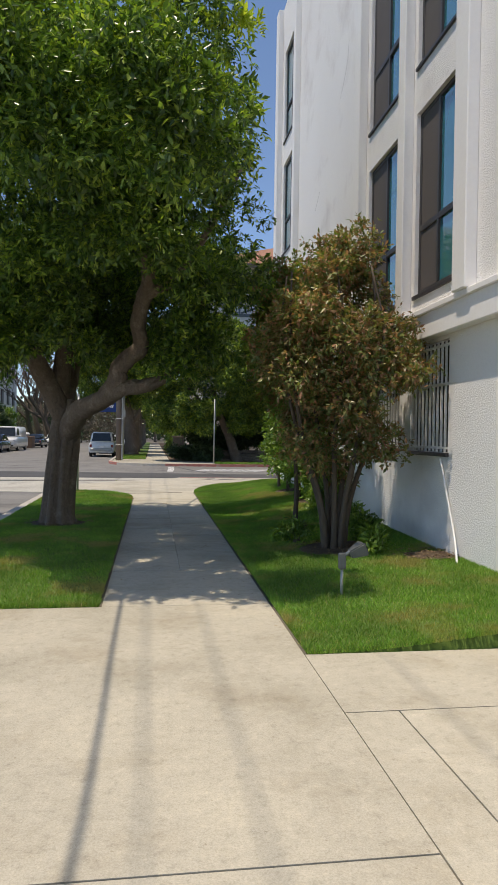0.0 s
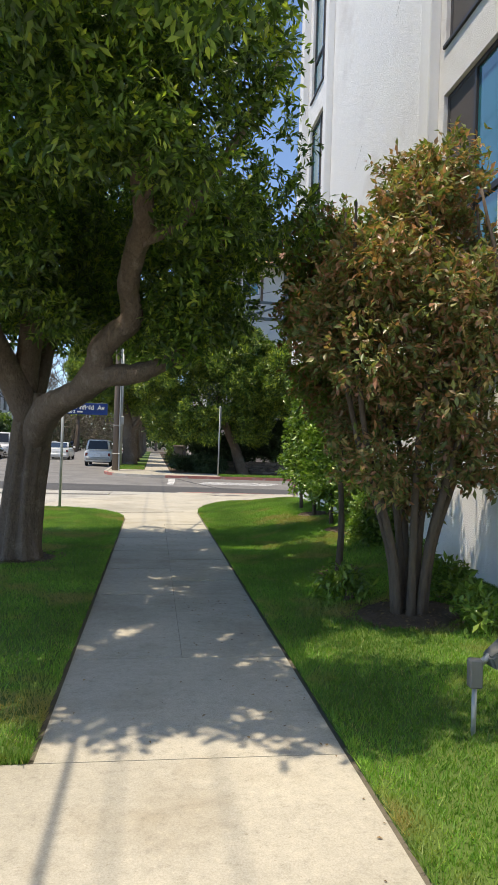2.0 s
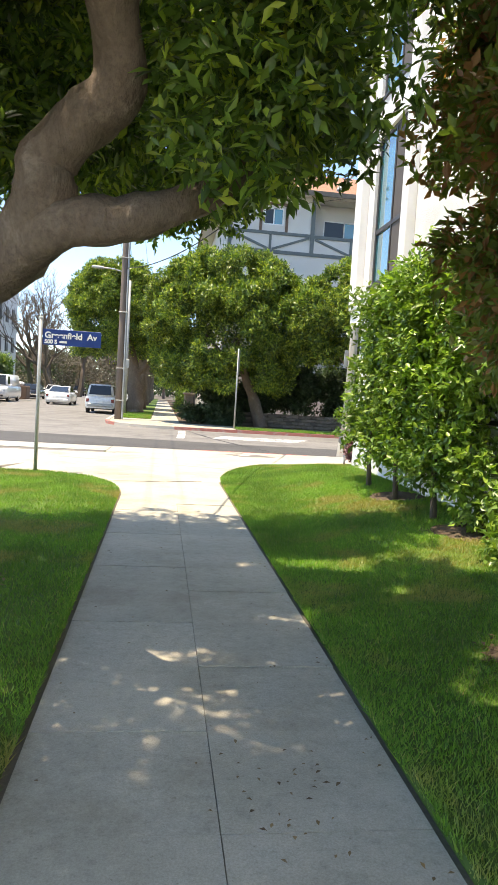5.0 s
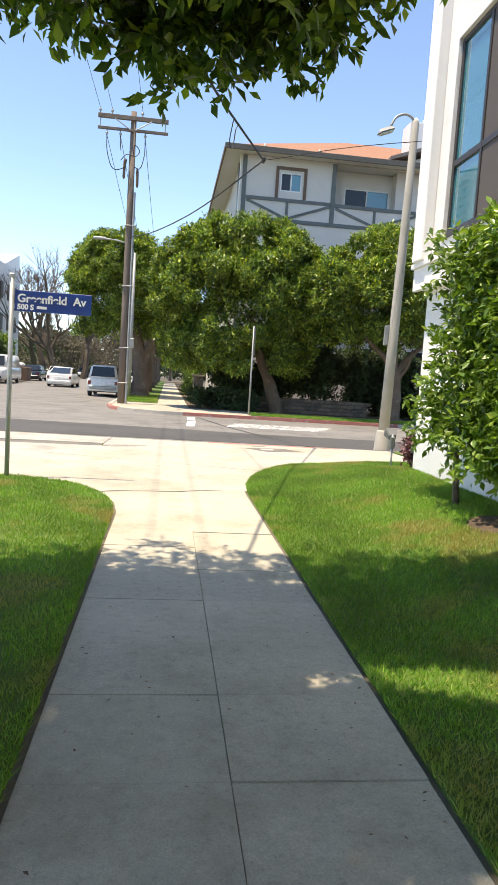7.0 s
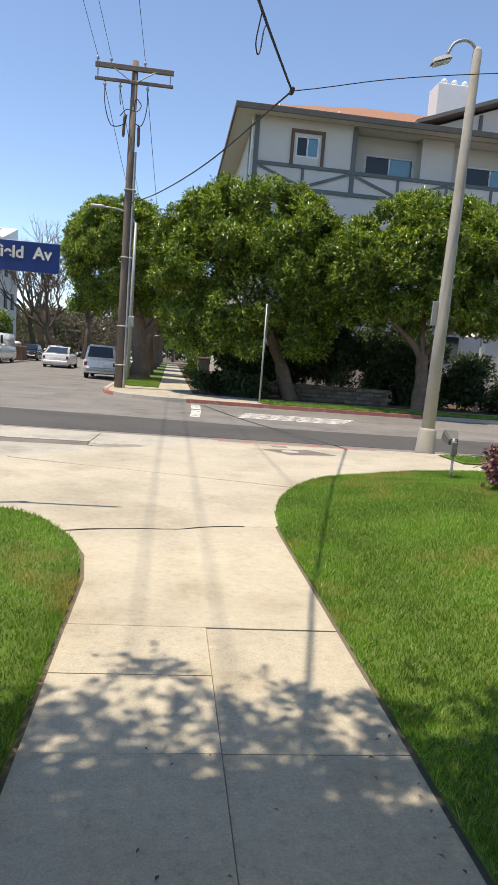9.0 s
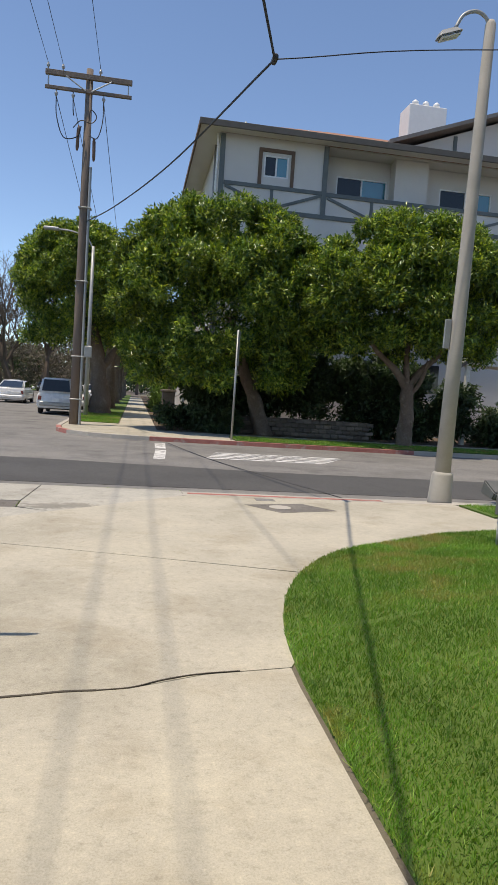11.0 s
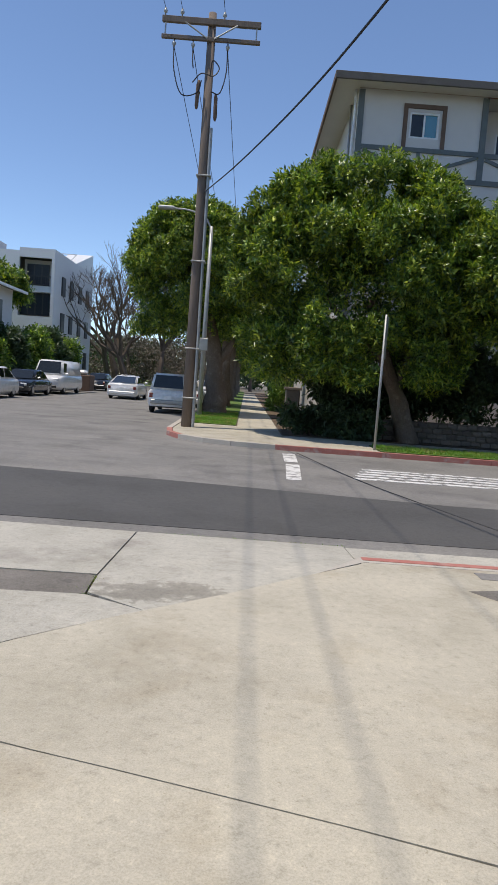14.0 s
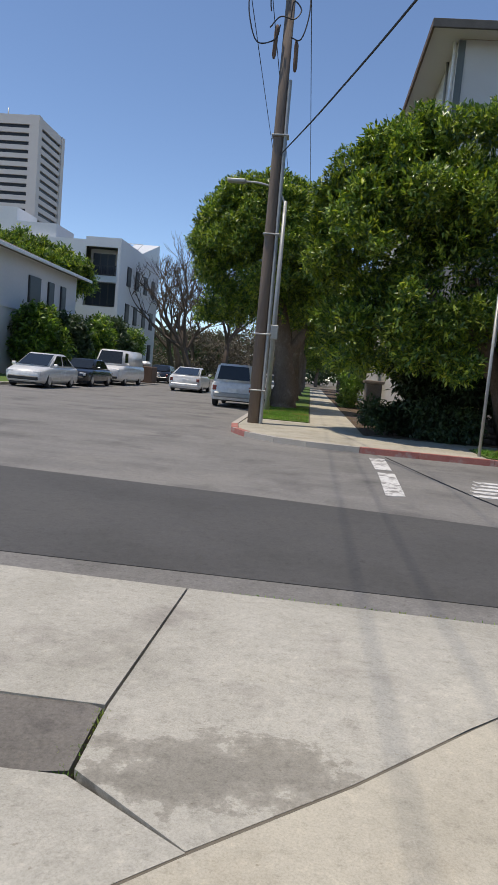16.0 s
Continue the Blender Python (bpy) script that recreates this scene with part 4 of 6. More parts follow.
clipped_tree("clipped_tree", "clipped evergreen tree with pale forked trunk on the far parkway", (9.35, 36.6, 0), (-0.2, 0.2, 5.15), (3.7, 2.8, 2.75), [([(0, 0, -0.05), (0.0, 0, 0.8), (-0.02, 0, 1.6), (-0.05, 0, 2.2)], 0.27, 0.2), ([(-0.05, 0, 2.0), (-0.5, 0, 2.6), (-1.2, 0, 3.2), (-1.9, 0.1, 4.2)], 0.15, 0.06), ([(-0.05, 0, 2.0), (0.4, 0.1, 2.6), (1.0, 0.1, 3.2), (1.8, 0.2, 4.2)], 0.15, 0.06), ([(-0.05, 0, 2.1), (-0.1, 0.1, 3.0), (0.0, 0.2, 4.4)], 0.14, 0.06), ([(0, 0, 1.7), (0.35, -0.2, 2.3), (0.55, -0.2, 3.0)], 0.09, 0.05)], 39000, 32, 100, 0.6, skirt=((3.5, 2.6, 12),))
clipped_tree("clipped_tree", "tall evergreen street tree with thick trunk beyond the utility pole", (-1.45, 48.6, 0), (-1.3, 0, 5.9), (3.0, 3.0, 3.4), [([(0, 0, -0.05), (0, 0, 0.4), (-0.05, 0, 1.4), (-0.2, 0, 2.6), (-0.6, 0, 4.4)], 0.6, 0.3), ([(-0.1, 0, 2.2), (0.6, 0.1, 3.2), (0.9, 0.1, 4.6)], 0.25, 0.08)], 28000, 33, 90, 0.6, 0.15, skirt=((3.7, 2.2, 9),))
for y, s in ((58, 34), (70, 35), (82, 36), (95, 37), (110, 38)):
    clipped_tree("clipped_tree", "evergreen street tree in the row along the far pavement", (-1.45, y, 0), (0.2, 0, 6.0), (3.2, 3.4, 3.2), [([(0, 0, -0.05), (0, 0, 0.4), (0, 0, 1.6), (0.1, 0, 4.4)], 0.55, 0.3)], 4500, s, 24, 1.0, 0.3)

# ---- street furniture ----
PX, PY = -1.85, 39.05
pole = thing("utility_pole", "tall weathered wooden utility pole with double crossarms and insulators", "utility pole", (PX, PY, 0))
bm = bmesh.new()
tube(bm, [(0, 0, -0.1), (0, 0, 4), (0, 0, 8), (0, 0, 12.15)], [0.165, 0.15, 0.135, 0.115], 12)
part("mast", bm, M_POLEWOOD, pole, smooth=True)
part("crossarm", boxes((-1.42, 1.42, -0.2, -0.08, 11.75, 11.92), bevel=0.01), M_POLEWOOD, pole)
part("crossarm", boxes((-1.42, 1.42, -0.19, -0.09, 11.3, 11.41), bevel=0.01), M_POLEWOOD, pole)
for x in (-1.32, 1.3):
    part("arm_strut", boxes((x - 0.02, x + 0.02, -0.16, -0.12, 11.41, 11.75)), M_STEEL, pole)
for s in (-1, 1):
    bm = bmesh.new()
    tube(bm, [(s * 0.75, -0.22, 11.75), (s * 0.1, -0.2, 11.35)], 0.022, 6)
    part("brace", bm, M_STEEL, pole)


def insulator(p, up=1):
    b = bmesh.new()
    tube(b, [p, (p[0], p[1], p[2] + up * 0.08), (p[0], p[1], p[2] + up * 0.1), (p[0], p[1], p[2] + up * 0.15), (p[0], p[1], p[2] + up * 0.18), (p[0], p[1], p[2] + up * 0.22)], [0.02, 0.02, 0.055, 0.06, 0.035, 0.03], 8)
    part("insulator", b, M_STEEL, pole, smooth=True)


WX3 = (-1.34, -0.86, 0.36)
for x in WX3:
    insulator((x, -0.14, 11.92))
for x in (-1.05, -0.5, 0.5):
    insulator((x, -0.14, 11.3), -1)
for pts in ([(-1.05, -0.14, 11.08), (-1.0, -0.2, 10.4), (-0.75, -0.2, 9.75), (-0.3, -0.15, 9.85), (-0.2, -0.15, 10.2)],
            [(0.5, -0.14, 11.08), (0.5, -0.2, 10.4), (0.35, -0.2, 9.85), (0.1, -0.15, 9.9)],
            [(-0.5, -0.14, 11.08), (-0.48, -0.2, 10.7), (-0.45, -0.2, 10.5)],
            [(-0.45, -0.2, 10.1), (-0.2, -0.25, 10.35), (0.15, -0.25, 10.3), (0.3, -0.2, 10.55), (0.1, -0.2, 10.75), (0.05, -0.2, 10.3)]):
    bm = bmesh.new()
    tube(bm, curve_pts(pts, 5), 0.018, 5)
    part("jumper_wire", bm, M_WIRE, pole)
for x, z0, z1 in ((-0.3, 9.5, 10.1), (0.26, 9.2, 9.75)):
    bm = bmesh.new()
    tube(bm, [(x, -0.1, z0 - 0.1), (x, -0.1, z0), (x * 0.95, -0.1, z1), (x * 0.9, -0.1, z1 + 0.12)], [0.03, 0.055, 0.055, 0.03], 8)
    part("cable_terminal", bm, M_BROWN, pole, smooth=True)
bm = bmesh.new()
tube(bm, [(0.2, -0.1, -0.05), (0.19, -0.1, 4), (0.17, -0.08, 8.9)], 0.05, 8)
part("conduit", bm, M_STEEL, pole, "grey cable conduit")
for z in (0.9, 2.4, 5.0, 7.5):
    part("pole_band", boxes((-0.175, 0.26, -0.18, 0.17, z, z + 0.04), bevel=0.01), M_STEEL, pole)
pole.scale = (1, 1, 0.988)


def cable(name, label, pts, r, sag=0.0, n=24):
    b = bmesh.new()
    a, c = Vector(pts[0]), Vector(pts[-1])
    if len(pts) == 2:
        p = [a.lerp(c, i / n) - Vector((0, 0, sag * 4 * (i / n) * (1 - i / n))) for i in range(n + 1)]
    else:
        p = curve_pts(pts, 8)
    tube(b, p, r, 6)
    return tagged(part(name, b, M_WIRE), label, "cable")


for x in WX3:
    tagged(cable("power_line", "thin overhead power line along the street", [(PX + x, PY - 0.14, 11.98), (PX + x, -16, 12.3)], 0.009, 0.55), group="overhead lines")
for x in (-1.05, -0.5, 0.5):
    tagged(cable("power_line", "thin overhead power line along the street", [(PX + x, PY - 0.1, 10.97), (PX + x + 0.2, 120, 10.6)], 0.012, 0.9), group="overhead lines")
KNOT = (1.78, 23.9, 5.88)
cable("service_cable", "black twisted service cable slung from the wooden pole over the corner", [(PX + 0.1, PY - 0.15, 6.95), (-0.6, 33.7, 6.25), (0.65, 28.7, 5.92), KNOT], 0.017)
cable("service_cable", "black twisted service cable slung from the wooden pole over the corner", [KNOT, (0.99, 20.95, 5.45), (0.43, 18.7, 5.1), (-0.08, 16.8, 5.0), (-0.36, 15.75, 5.0), (-1.3, 11.5, 5.2), (-1.7, 7, 5.5), (-1.77, 3, 5.7), (-1.82, 0, 5.8), (-1.95, -16, 6.5)], 0.018)
cable("service_cable", "slack loop of black cable hanging from the service cable", [(0.98, 20.9, 5.44), (0.93, 20.75, 5.3), (0.9, 20.7, 5.05), (0.86, 20.62, 4.98), (0.83, 20.55, 5.08), (0.86, 20.55, 5.3), (0.87, 20.5, 5.37)], 0.008)
cable("guy_wire", "thin guy wire from the service cable past the street lamp", [KNOT, (5.3, 24.6, 6.85), (16, 26, 8.9)], 0.008)
part("cable_clamp", boxes((1.745, 1.815, 23.8, 24.0, 5.84, 5.92), bevel=0.02), M_BLACK, tagged(new("cable_knot"), "black clamp where two overhead cables meet", "clamp"))


def steel_tube(parent, name, pts, r, seg=10, material=None, label=""):
    b = bmesh.new()
    tube(b, pts, r, seg)
    return part(name, b, material or M_STEEL, parent, label, smooth=True)


lamp = thing("street_lamp", "tapered concrete street lamp with a curved bracket and small lantern", "street lamp", (5.06, 24.8, 0))
lamp.matrix_world = pose(5.06, 24.8, 0, 0, 1.2, 0)
bm = bmesh.new()
tube(bm, [(0, 0, -0.1), (0, 0, 0.02), (0, 0, 0.42), (0, 0, 0.46), (0, 0, 0.47)], [0.19, 0.19, 0.165, 0.15, 0.12], 16)
part("base", bm, M_POLECON, lamp, smooth=True)
bm = bmesh.new()
tube(bm, [(0, 0, 0.45), (0, 0, 2.5), (0, 0, 5), (0, 0, 7.3), (0, 0, 7.36)], [0.125, 0.112, 0.095, 0.08, 0.05], 16)
part("shaft", bm, M_POLECON, lamp, smooth=True)
part("notice_plate", boxes((-0.22, -0.12, -0.02, 0.02, 2.4, 2.85), bevel=0.005), M_STEEL, lamp, "small grey notice plate")
steel_tube(lamp, "bracket", curve_pts([(0, 0, 7.2), (-0.08, 0, 7.38), (-0.25, 0, 7.45), (-0.45, 0, 7.36), (-0.56, 0, 7.15)], 5), 0.028)
bm = boxes((-0.2, 0.2, -0.11, 0.11, -0.04, 0.05))
for v in bm.verts:
    if v.co.z > 0:
        v.co.x *= 0.62
        v.co.y *= 0.6
bmesh.ops.bevel(bm, geom=bm.edges[:], offset=0.015, segments=2, affect="EDGES")
bm.transform(pose(-0.66, 0, 7.06, 0, -22, 0))
part("lantern", bm, M_STEEL, lamp, "grey tilted lantern housing")
bm = boxes((-0.16, 0.16, -0.085, 0.085, -0.075, -0.042), bevel=0.012)
bm.transform(pose(-0.66, 0, 7.06, 0, -22, 0))
part("lens", bm, M_HEAD, lamp, "pale glass lens")

lamp2 = thing("street_lamp", "slim steel street lamp with a long arm beyond the wooden pole", "street lamp", (-1.9, 45.3, 0))
steel_tube(lamp2, "shaft", [(0, 0, -0.05), (0, 0, 4), (0, 0, 7.4)], [0.1, 0.085, 0.065])
steel_tube(lamp2, "arm", curve_pts([(0, 0, 7.3), (-0.3, 0, 7.75), (-0.9, 0, 7.95), (-1.5, 0, 7.98)], 5), 0.035)
part("head", boxes((-2.1, -1.45, -0.14, 0.14, 7.92, 8.05), bevel=0.04), M_STEEL, lamp2)
part("control_box", boxes((-0.16, 0.16, -0.2, -0.06, 2.6, 3.1), bevel=0.02), M_STEEL, lamp2)

sign = thing("street_name_sign", "blue street name plate with white lettering on a steel post", "street sign", (-1.91, 18.72, 0.02))
steel_tube(sign, "post", [(0, 0, -0.05), (0, 0, 2.52)], 0.03)
part("cap", boxes((-0.035, 0.035, -0.035, 0.035, 2.5, 2.56), bevel=0.01), M_STEEL, sign)
plate = part("plate", boxes((0.04, 0.98, -0.012, 0.012, 2.1, 2.36), bevel=0.004), M_BLUE, sign, "blue enamelled plate")


def lettering(text, x, z, size, parent, y=-0.0145, name="lettering"):
    cu = bpy.data.curves.new(name, "FONT")
    cu.body, cu.size, cu.extrude, cu.offset = text, size, 0.001, 0.004
    ob = new(name, cu)
    me = bpy.data.meshes.new_from_object(ob.evaluated_get(bpy.context.evaluated_depsgraph_get()))
    bpy.data.objects.remove(ob)
    me.materials.append(M_LETTER)
    ob = new(name, me)
    ob.parent = parent
    ob.matrix_basis = pose(x, y, z, 90, 0, 0)
    return ob


lettering("Greenfield  Av", 0.07, 2.215, 0.142, plate)
lettering("500 S", 0.07, 2.125, 0.09, plate)
part("arrow_bar", boxes((0.31, 0.43, -0.0155, -0.0125, 2.14, 2.175)), M_LETTER, plate)

post = thing("parking_sign", "thin steel post with a narrow parking plate by the far kerb", "street sign", (3.24, 35.55, FARZ), 70)
steel_tube(post, "post", [(0, 0, -0.05), (0.02, 0, 3.4)], 0.035)
part("plate", boxes((-0.15, 0.15, -0.045, -0.038, 2.3, 3.35), bevel=0.003), M_STEEL, post)


def spotlight(at, turn, tilt):
    s = thing("garden_spotlight", "grey garden spotlight on a short post in the lawn", "garden light", at, turn, "garden spotlights")
    steel_tube(s, "post", [(0, 0, -0.08), (0, 0, 0.26)], 0.014, 8)
    part("junction_box", boxes((-0.035, 0.035, -0.03, 0.03, 0.25, 0.4), bevel=0.008), M_FIXTURE, s)
    steel_tube(s, "knuckle", [(0.03, 0, 0.38), (0.075, 0, 0.42)], 0.018, 8)
    b = bmesh.new()
    box(b, -0.06, 0.1, -0.085, 0.085, -0.065, 0.065)
    for v in b.verts:
        if v.co.x < 0:
            v.co.y *= 0.55
            v.co.z *= 0.55
    bmesh.ops.bevel(b, geom=b.edges[:], offset=0.012, segments=2, affect="EDGES")
    b.transform(pose(0.12, 0.01, 0.41, 0, tilt, 12))
    h = part("head", b, M_FIXTURE, s)
    b = boxes((0.1, 0.106, -0.072, 0.072, -0.052, 0.052))
    b.transform(pose(0.12, 0.01, 0.41, 0, tilt, 12))
    part("lens", b, M_BLACK, h, "dark glass front")
    return s


spotlight((1.84, 6.55, lawn_z(1.84, 6.55)), -8, -22)
s2_ = spotlight((4.15, 21.5, lawn_z(4.15, 21.5)), 75, -25)
s2_.scale = (1.35, 1.35, 1.35)
s3 = thing("utility_box_cover", "rusty metal cover set in a patched square of pavement", "cover", (0, 0, 0))
part("patch", sheet([(1.75, 23.77), (2.15, 23.24), (2.98, 23.52), (2.59, 24.01)], -0.05, 0.003), M_PATCH, s3, "dark asphalt infill")
bm = bmesh.new()
tube(bm, [(2.21, 23.63, -0.04), (2.21, 23.63, 0.008)], 0.15, 20)
part("cover", bm, M_KERB, s3, "pale round cover")
s4 = thing("valve_cover", "small square valve cover in the pavement", "cover", (2.12, 24.24, 0))
part("lid", boxes((-0.14, 0.14, -0.1, 0.1, -0.03, 0.005), bevel=0.003), M_ROAD, s4)

# ---- half-timbered house across the street ----
HX, HY = 3.0, 41.6
house = tagged(new("half_timbered_house"), "cream half-timbered apartment house with terracotta roof behind clipped trees", "house")
for r in ((HX, 4.78, HY, HY + 0.25, 0, 11.65), (5.78, 7.35, HY, HY + 0.25, 0, 11.65), (4.78, 5.78, HY, HY + 0.25, 0, 10.15), (4.78, 5.78, HY, HY + 0.25, 11.0, 11.65), (7.35, 24, HY, HY + 0.2, 0, 9.75)):
    part("front_wall", boxes(r), M_BEIGE, house)
for r in ((7.35, 8.1, HY + 1.1, HY + 1.3, 8.8, 11.65), (10.35, 12.75, HY + 1.1, HY + 1.3, 8.8, 11.65), (15.2, 24, HY + 1.1, HY + 1.3, 8.8, 11.65), (8.1, 10.35, HY + 1.1, HY + 1.3, 8.8, 9.9), (8.1, 10.35, HY + 1.1, HY + 1.3, 10.9, 11.65), (12.75, 15.2, HY + 1.1, HY + 1.3, 8.8, 9.9), (12.75, 15.2, HY + 1.1, HY + 1.3, 10.9, 11.65)):
    part("recessed_wall", boxes(r), M_BEIGE, house)
part("balcony_floor", boxes((7.35, 24, HY + 0.2, HY + 1.1, 8.7, 8.8)), M_BEIGE, house)
part("pier", boxes((10.45, 11.9, HY + 0.45, HY + 1.1, 8.8, 11.65)), M_BEIGE, house)
part("side_wall", boxes((HX, HX + 0.25, HY + 0.25, 62, 0, 11.65)), M_BEIGE, house)
part("back_wall", boxes((HX, 24, 62, 62.25, 0, 11.65)), M_BEIGE, house)
part("end_wall", boxes((24, 24.25, HY, 62.25, 0, 11.65)), M_BEIGE, house)
part("loft_floor", boxes((HX, 24, HY + 0.25, 62, 11.67, 11.73)), M_BEIGE, house)
bm = bmesh.new()
e0, e1 = (2.15, HY - 0.75, 11.75), (25, 63, 11.75)
pts = [bm.verts.new(p) for p in ((e0[0], e0[1], 11.75), (e1[0], e0[1], 11.75), (e1[0], e1[1], 11.75), (e0[0], e1[1], 11.75), (10, 51, 15.9), (18, 51, 15.9))]
for f in ((0, 1, 5, 4), (1, 2, 5), (2, 3, 4, 5), (3, 0, 4), (3, 2, 1, 0)):
    bm.faces.new([pts[i] for i in f])
part("roof", bm, M_ROOF, house, "low terracotta shingle roof")
part("fascia", boxes((2.08, 25.05, HY - 0.83, HY - 0.752, 11.56, 11.8), bevel=0.01), M_SLATE, house, "dark slate-brown eaves gutter")
part("side_fascia", boxes((2.08, 2.148, HY - 0.75, 63, 11.58, 11.8)), M_BROWN, house)
part("soffit", boxes((2.15, 25, HY - 0.75, HY, 11.66, 11.74)), M_BEIGE, house)
part("side_soffit", boxes((2.15, HX, HY, 63, 11.66, 11.74)), M_BEIGE, house)
for x in (4.0, 6.6):
    steel_tube(house, "roof_vent", [(x, HY + 0.4, 12.0), (x, HY + 0.4, 12.3)], 0.05, 8)


def timber(x0, z0, x1, z1, w=0.13, y=HY, mat=None, name="timber"):
    d = Vector((x1 - x0, 0, z1 - z0))
    n = Vector((-d.z, 0, d.x)).normalized() * w / 2
    b = bmesh.new()
    q = [Vector((x0, y - 0.05, z0)) + n, Vector((x0, y - 0.05, z0)) - n, Vector((x1, y - 0.05, z1)) - n, Vector((x1, y - 0.05, z1)) + n]
    a = [b.verts.new(v) for v in q]
    c = [b.verts.new(v + Vector((0, 0.048, 0))) for v in q]
    b.faces.new(a)
    b.faces.new(c[::-1])
    for i in range(4):
        b.faces.new((a[i], c[i], c[(i + 1) % 4], a[(i + 1) % 4]))
    bmesh.ops.recalc_face_normals(b, faces=b.faces)
    part(name, b, mat or M_TIMBER, house)


timber(HX + 0.09, 0.2, HX + 0.09, 11.6, 0.2)
timber(7.3, 8.85, 7.3, 11.6, 0.2)
timber(HX + 0.2, 9.75, 7.2, 9.75, 0.15)
timber(7.4, 9.72, 24, 9.72, 0.16, HY - 0.006)
timber(HX + 0.2, 8.82, 24, 8.82, 0.17, HY - 0.003)
timber(HX + 0.2, 5.9, 24, 5.9, 0.2)
for x in (5.15, 9.35, 11.55, 13.6, 15.7):
    timber(x, 8.92, x, 9.66, 0.12)
for x0, z0, x1, z1 in ((3.25, 9.64, 5.05, 8.95), (5.25, 8.95, 7.15, 9.64), (7.45, 9.6, 9.25, 8.95), (9.45, 8.95, 11.45, 9.6), (11.65, 9.6, 13.5, 8.95), (13.7, 8.95, 15.6, 9.6)):
    timber(x0, z0, x1, z1, 0.11, HY - 0.004)
for r in ((4.62, 9.83, 4.62, 11.25), (5.94, 9.83, 5.94, 11.25)):
    timber(*r, 0.14, HY, M_BROWN)
timber(4.69, 11.18, 5.87, 11.18, 0.14, HY, M_BROWN)


def house_window(x0, x1, z0, z1, y, dark=True):
    w = part("window", boxes((x0, x0 + 0.06, y - 0.03, y + 0.06, z0, z1), (x1 - 0.06, x1, y - 0.03, y + 0.06, z0, z1), (x0 + 0.06, x1 - 0.06, y - 0.03, y + 0.06, z0, z0 + 0.06), (x0 + 0.06, x1 - 0.06, y - 0.03, y + 0.06, z1 - 0.06, z1), ((x0 + x1) / 2 - 0.03, (x0 + x1) / 2 + 0.03, y - 0.028, y + 0.06, z0 + 0.06, z1 - 0.06)), M_WHITE, house, "white framed sliding window")
    xm = (x0 + x1) / 2
    part("pane", boxes((x0 + 0.06, xm - 0.03, y + 0.01, y + 0.02, z0 + 0.06, z1 - 0.06)), M_CARGLASS, w)
    part("pane", boxes((xm + 0.03, x1 - 0.06, y + 0.02, y + 0.03, z0 + 0.06, z1 - 0.06)), M_GLASS, w)


house_window(4.78, 5.78, 10.15, 11.0, HY + 0.05)
house_window(8.1, 10.35, 9.9, 10.9, HY + 1.15)
house_window(12.75, 15.2, 9.9, 10.9, HY + 1.15)
part("room_lining", boxes((HX + 0.3, 23.9, HY + 1.9, HY + 2.0, 0.1, 11.8)), M_BROWN, house)
# gable over the balcony wing
bm = bmesh.new()
for yy in (HY + 0.3, HY + 0.5):
    [bm.verts.new(p) for p in ((10.6, yy, 12.05), (25, yy, 12.05), (17.8, yy, 14.75))]
v = bm.verts[:]
bm.faces.new(v[:3])
bm.faces.new(v[3:][::-1])
bmesh.ops.recalc_face_normals(bm, faces=bm.faces)
part("gable", bm, M_BEIGE, house)
for s in (-1, 1):
    b = bmesh.new()
    q = [Vector((17.8, 0, 15.0)), Vector((17.8 + s * 8.0, 0, 12.1))]
    d = Vector((0, 0, 0.16))
    a = [b.verts.new(Vector((p.x, HY - 0.4, p.z)) + o) for p in q for o in (Vector(), -d)]
    c = [b.verts.new(Vector((p.x, HY + 9, p.z)) + o) for p in q for o in (Vector(), -d)]
    for f in ((a[0], a[1], a[3], a[2]), (c[0], c[2], c[3], c[1]), (a[0], a[2], c[2], c[0]), (a[1], c[1], c[3], a[3]), (a[2], a[3], c[3], c[2]), (a[0], c[0], c[1], a[1])):
        b.faces.new(f)
    bmesh.ops.recalc_face_normals(b, faces=b.faces)
    part("gable_roof", b, M_ROOFGREY, house, "dark grey gable roof")
for x in (12.9, 15.4, 17.8):
    timber(x, 12.1, x, 12.0 + (7.2 - abs(17.8 - x)) * 0.36, 0.16, HY + 0.3)
chim = part("chimney", boxes((11.35, 13.1, HY + 1.8, HY + 2.9, 11.9, 14.6), bevel=0.03), M_WALLFAR, house, "white chimney block")
for x in (11.75, 12.25, 12.75):
    b = bmesh.new()
    tube(b, [(x, HY + 2.2, 14.58), (x, HY + 2.2, 14.72), (x, HY + 2.2, 14.74), (x, HY + 2.2, 14.86), (x, HY + 2.2, 14.94)], [0.1, 0.1, 0.15, 0.14, 0.05], 10)
    part("flue_cap", b, M_WHITE, chim, smooth=True)
steel_tube(house, "downpipe", curve_pts([(HX - 0.1, HY + 0.2, 11.8), (HX - 0.06, HY + 0.3, 10.8), (HX - 0.08, HY + 0.4, 9.0), (HX - 0.08, HY + 0.4, 0.2)], 3), 0.05, 8, M_WHITE)
steel_tube(house, "service_mast", [(HX - 0.05, HY + 1.5, 7.0), (HX - 0.05, HY + 1.5, 11.8)], 0.04, 8)
for x0 in (5.5, 8.5, 11.5):
    part("ground_window", boxes((x0, x0 + 1.4, HY - 0.03, HY - 0.004, 2.0, 3.2)), M_CARGLASS, house)
# the whole house at its true size and distance from the corner
house.matrix_world = Matrix.Translation((-0.008, -0.78, -0.116)) @ Matrix.Scale(1.079, 4)
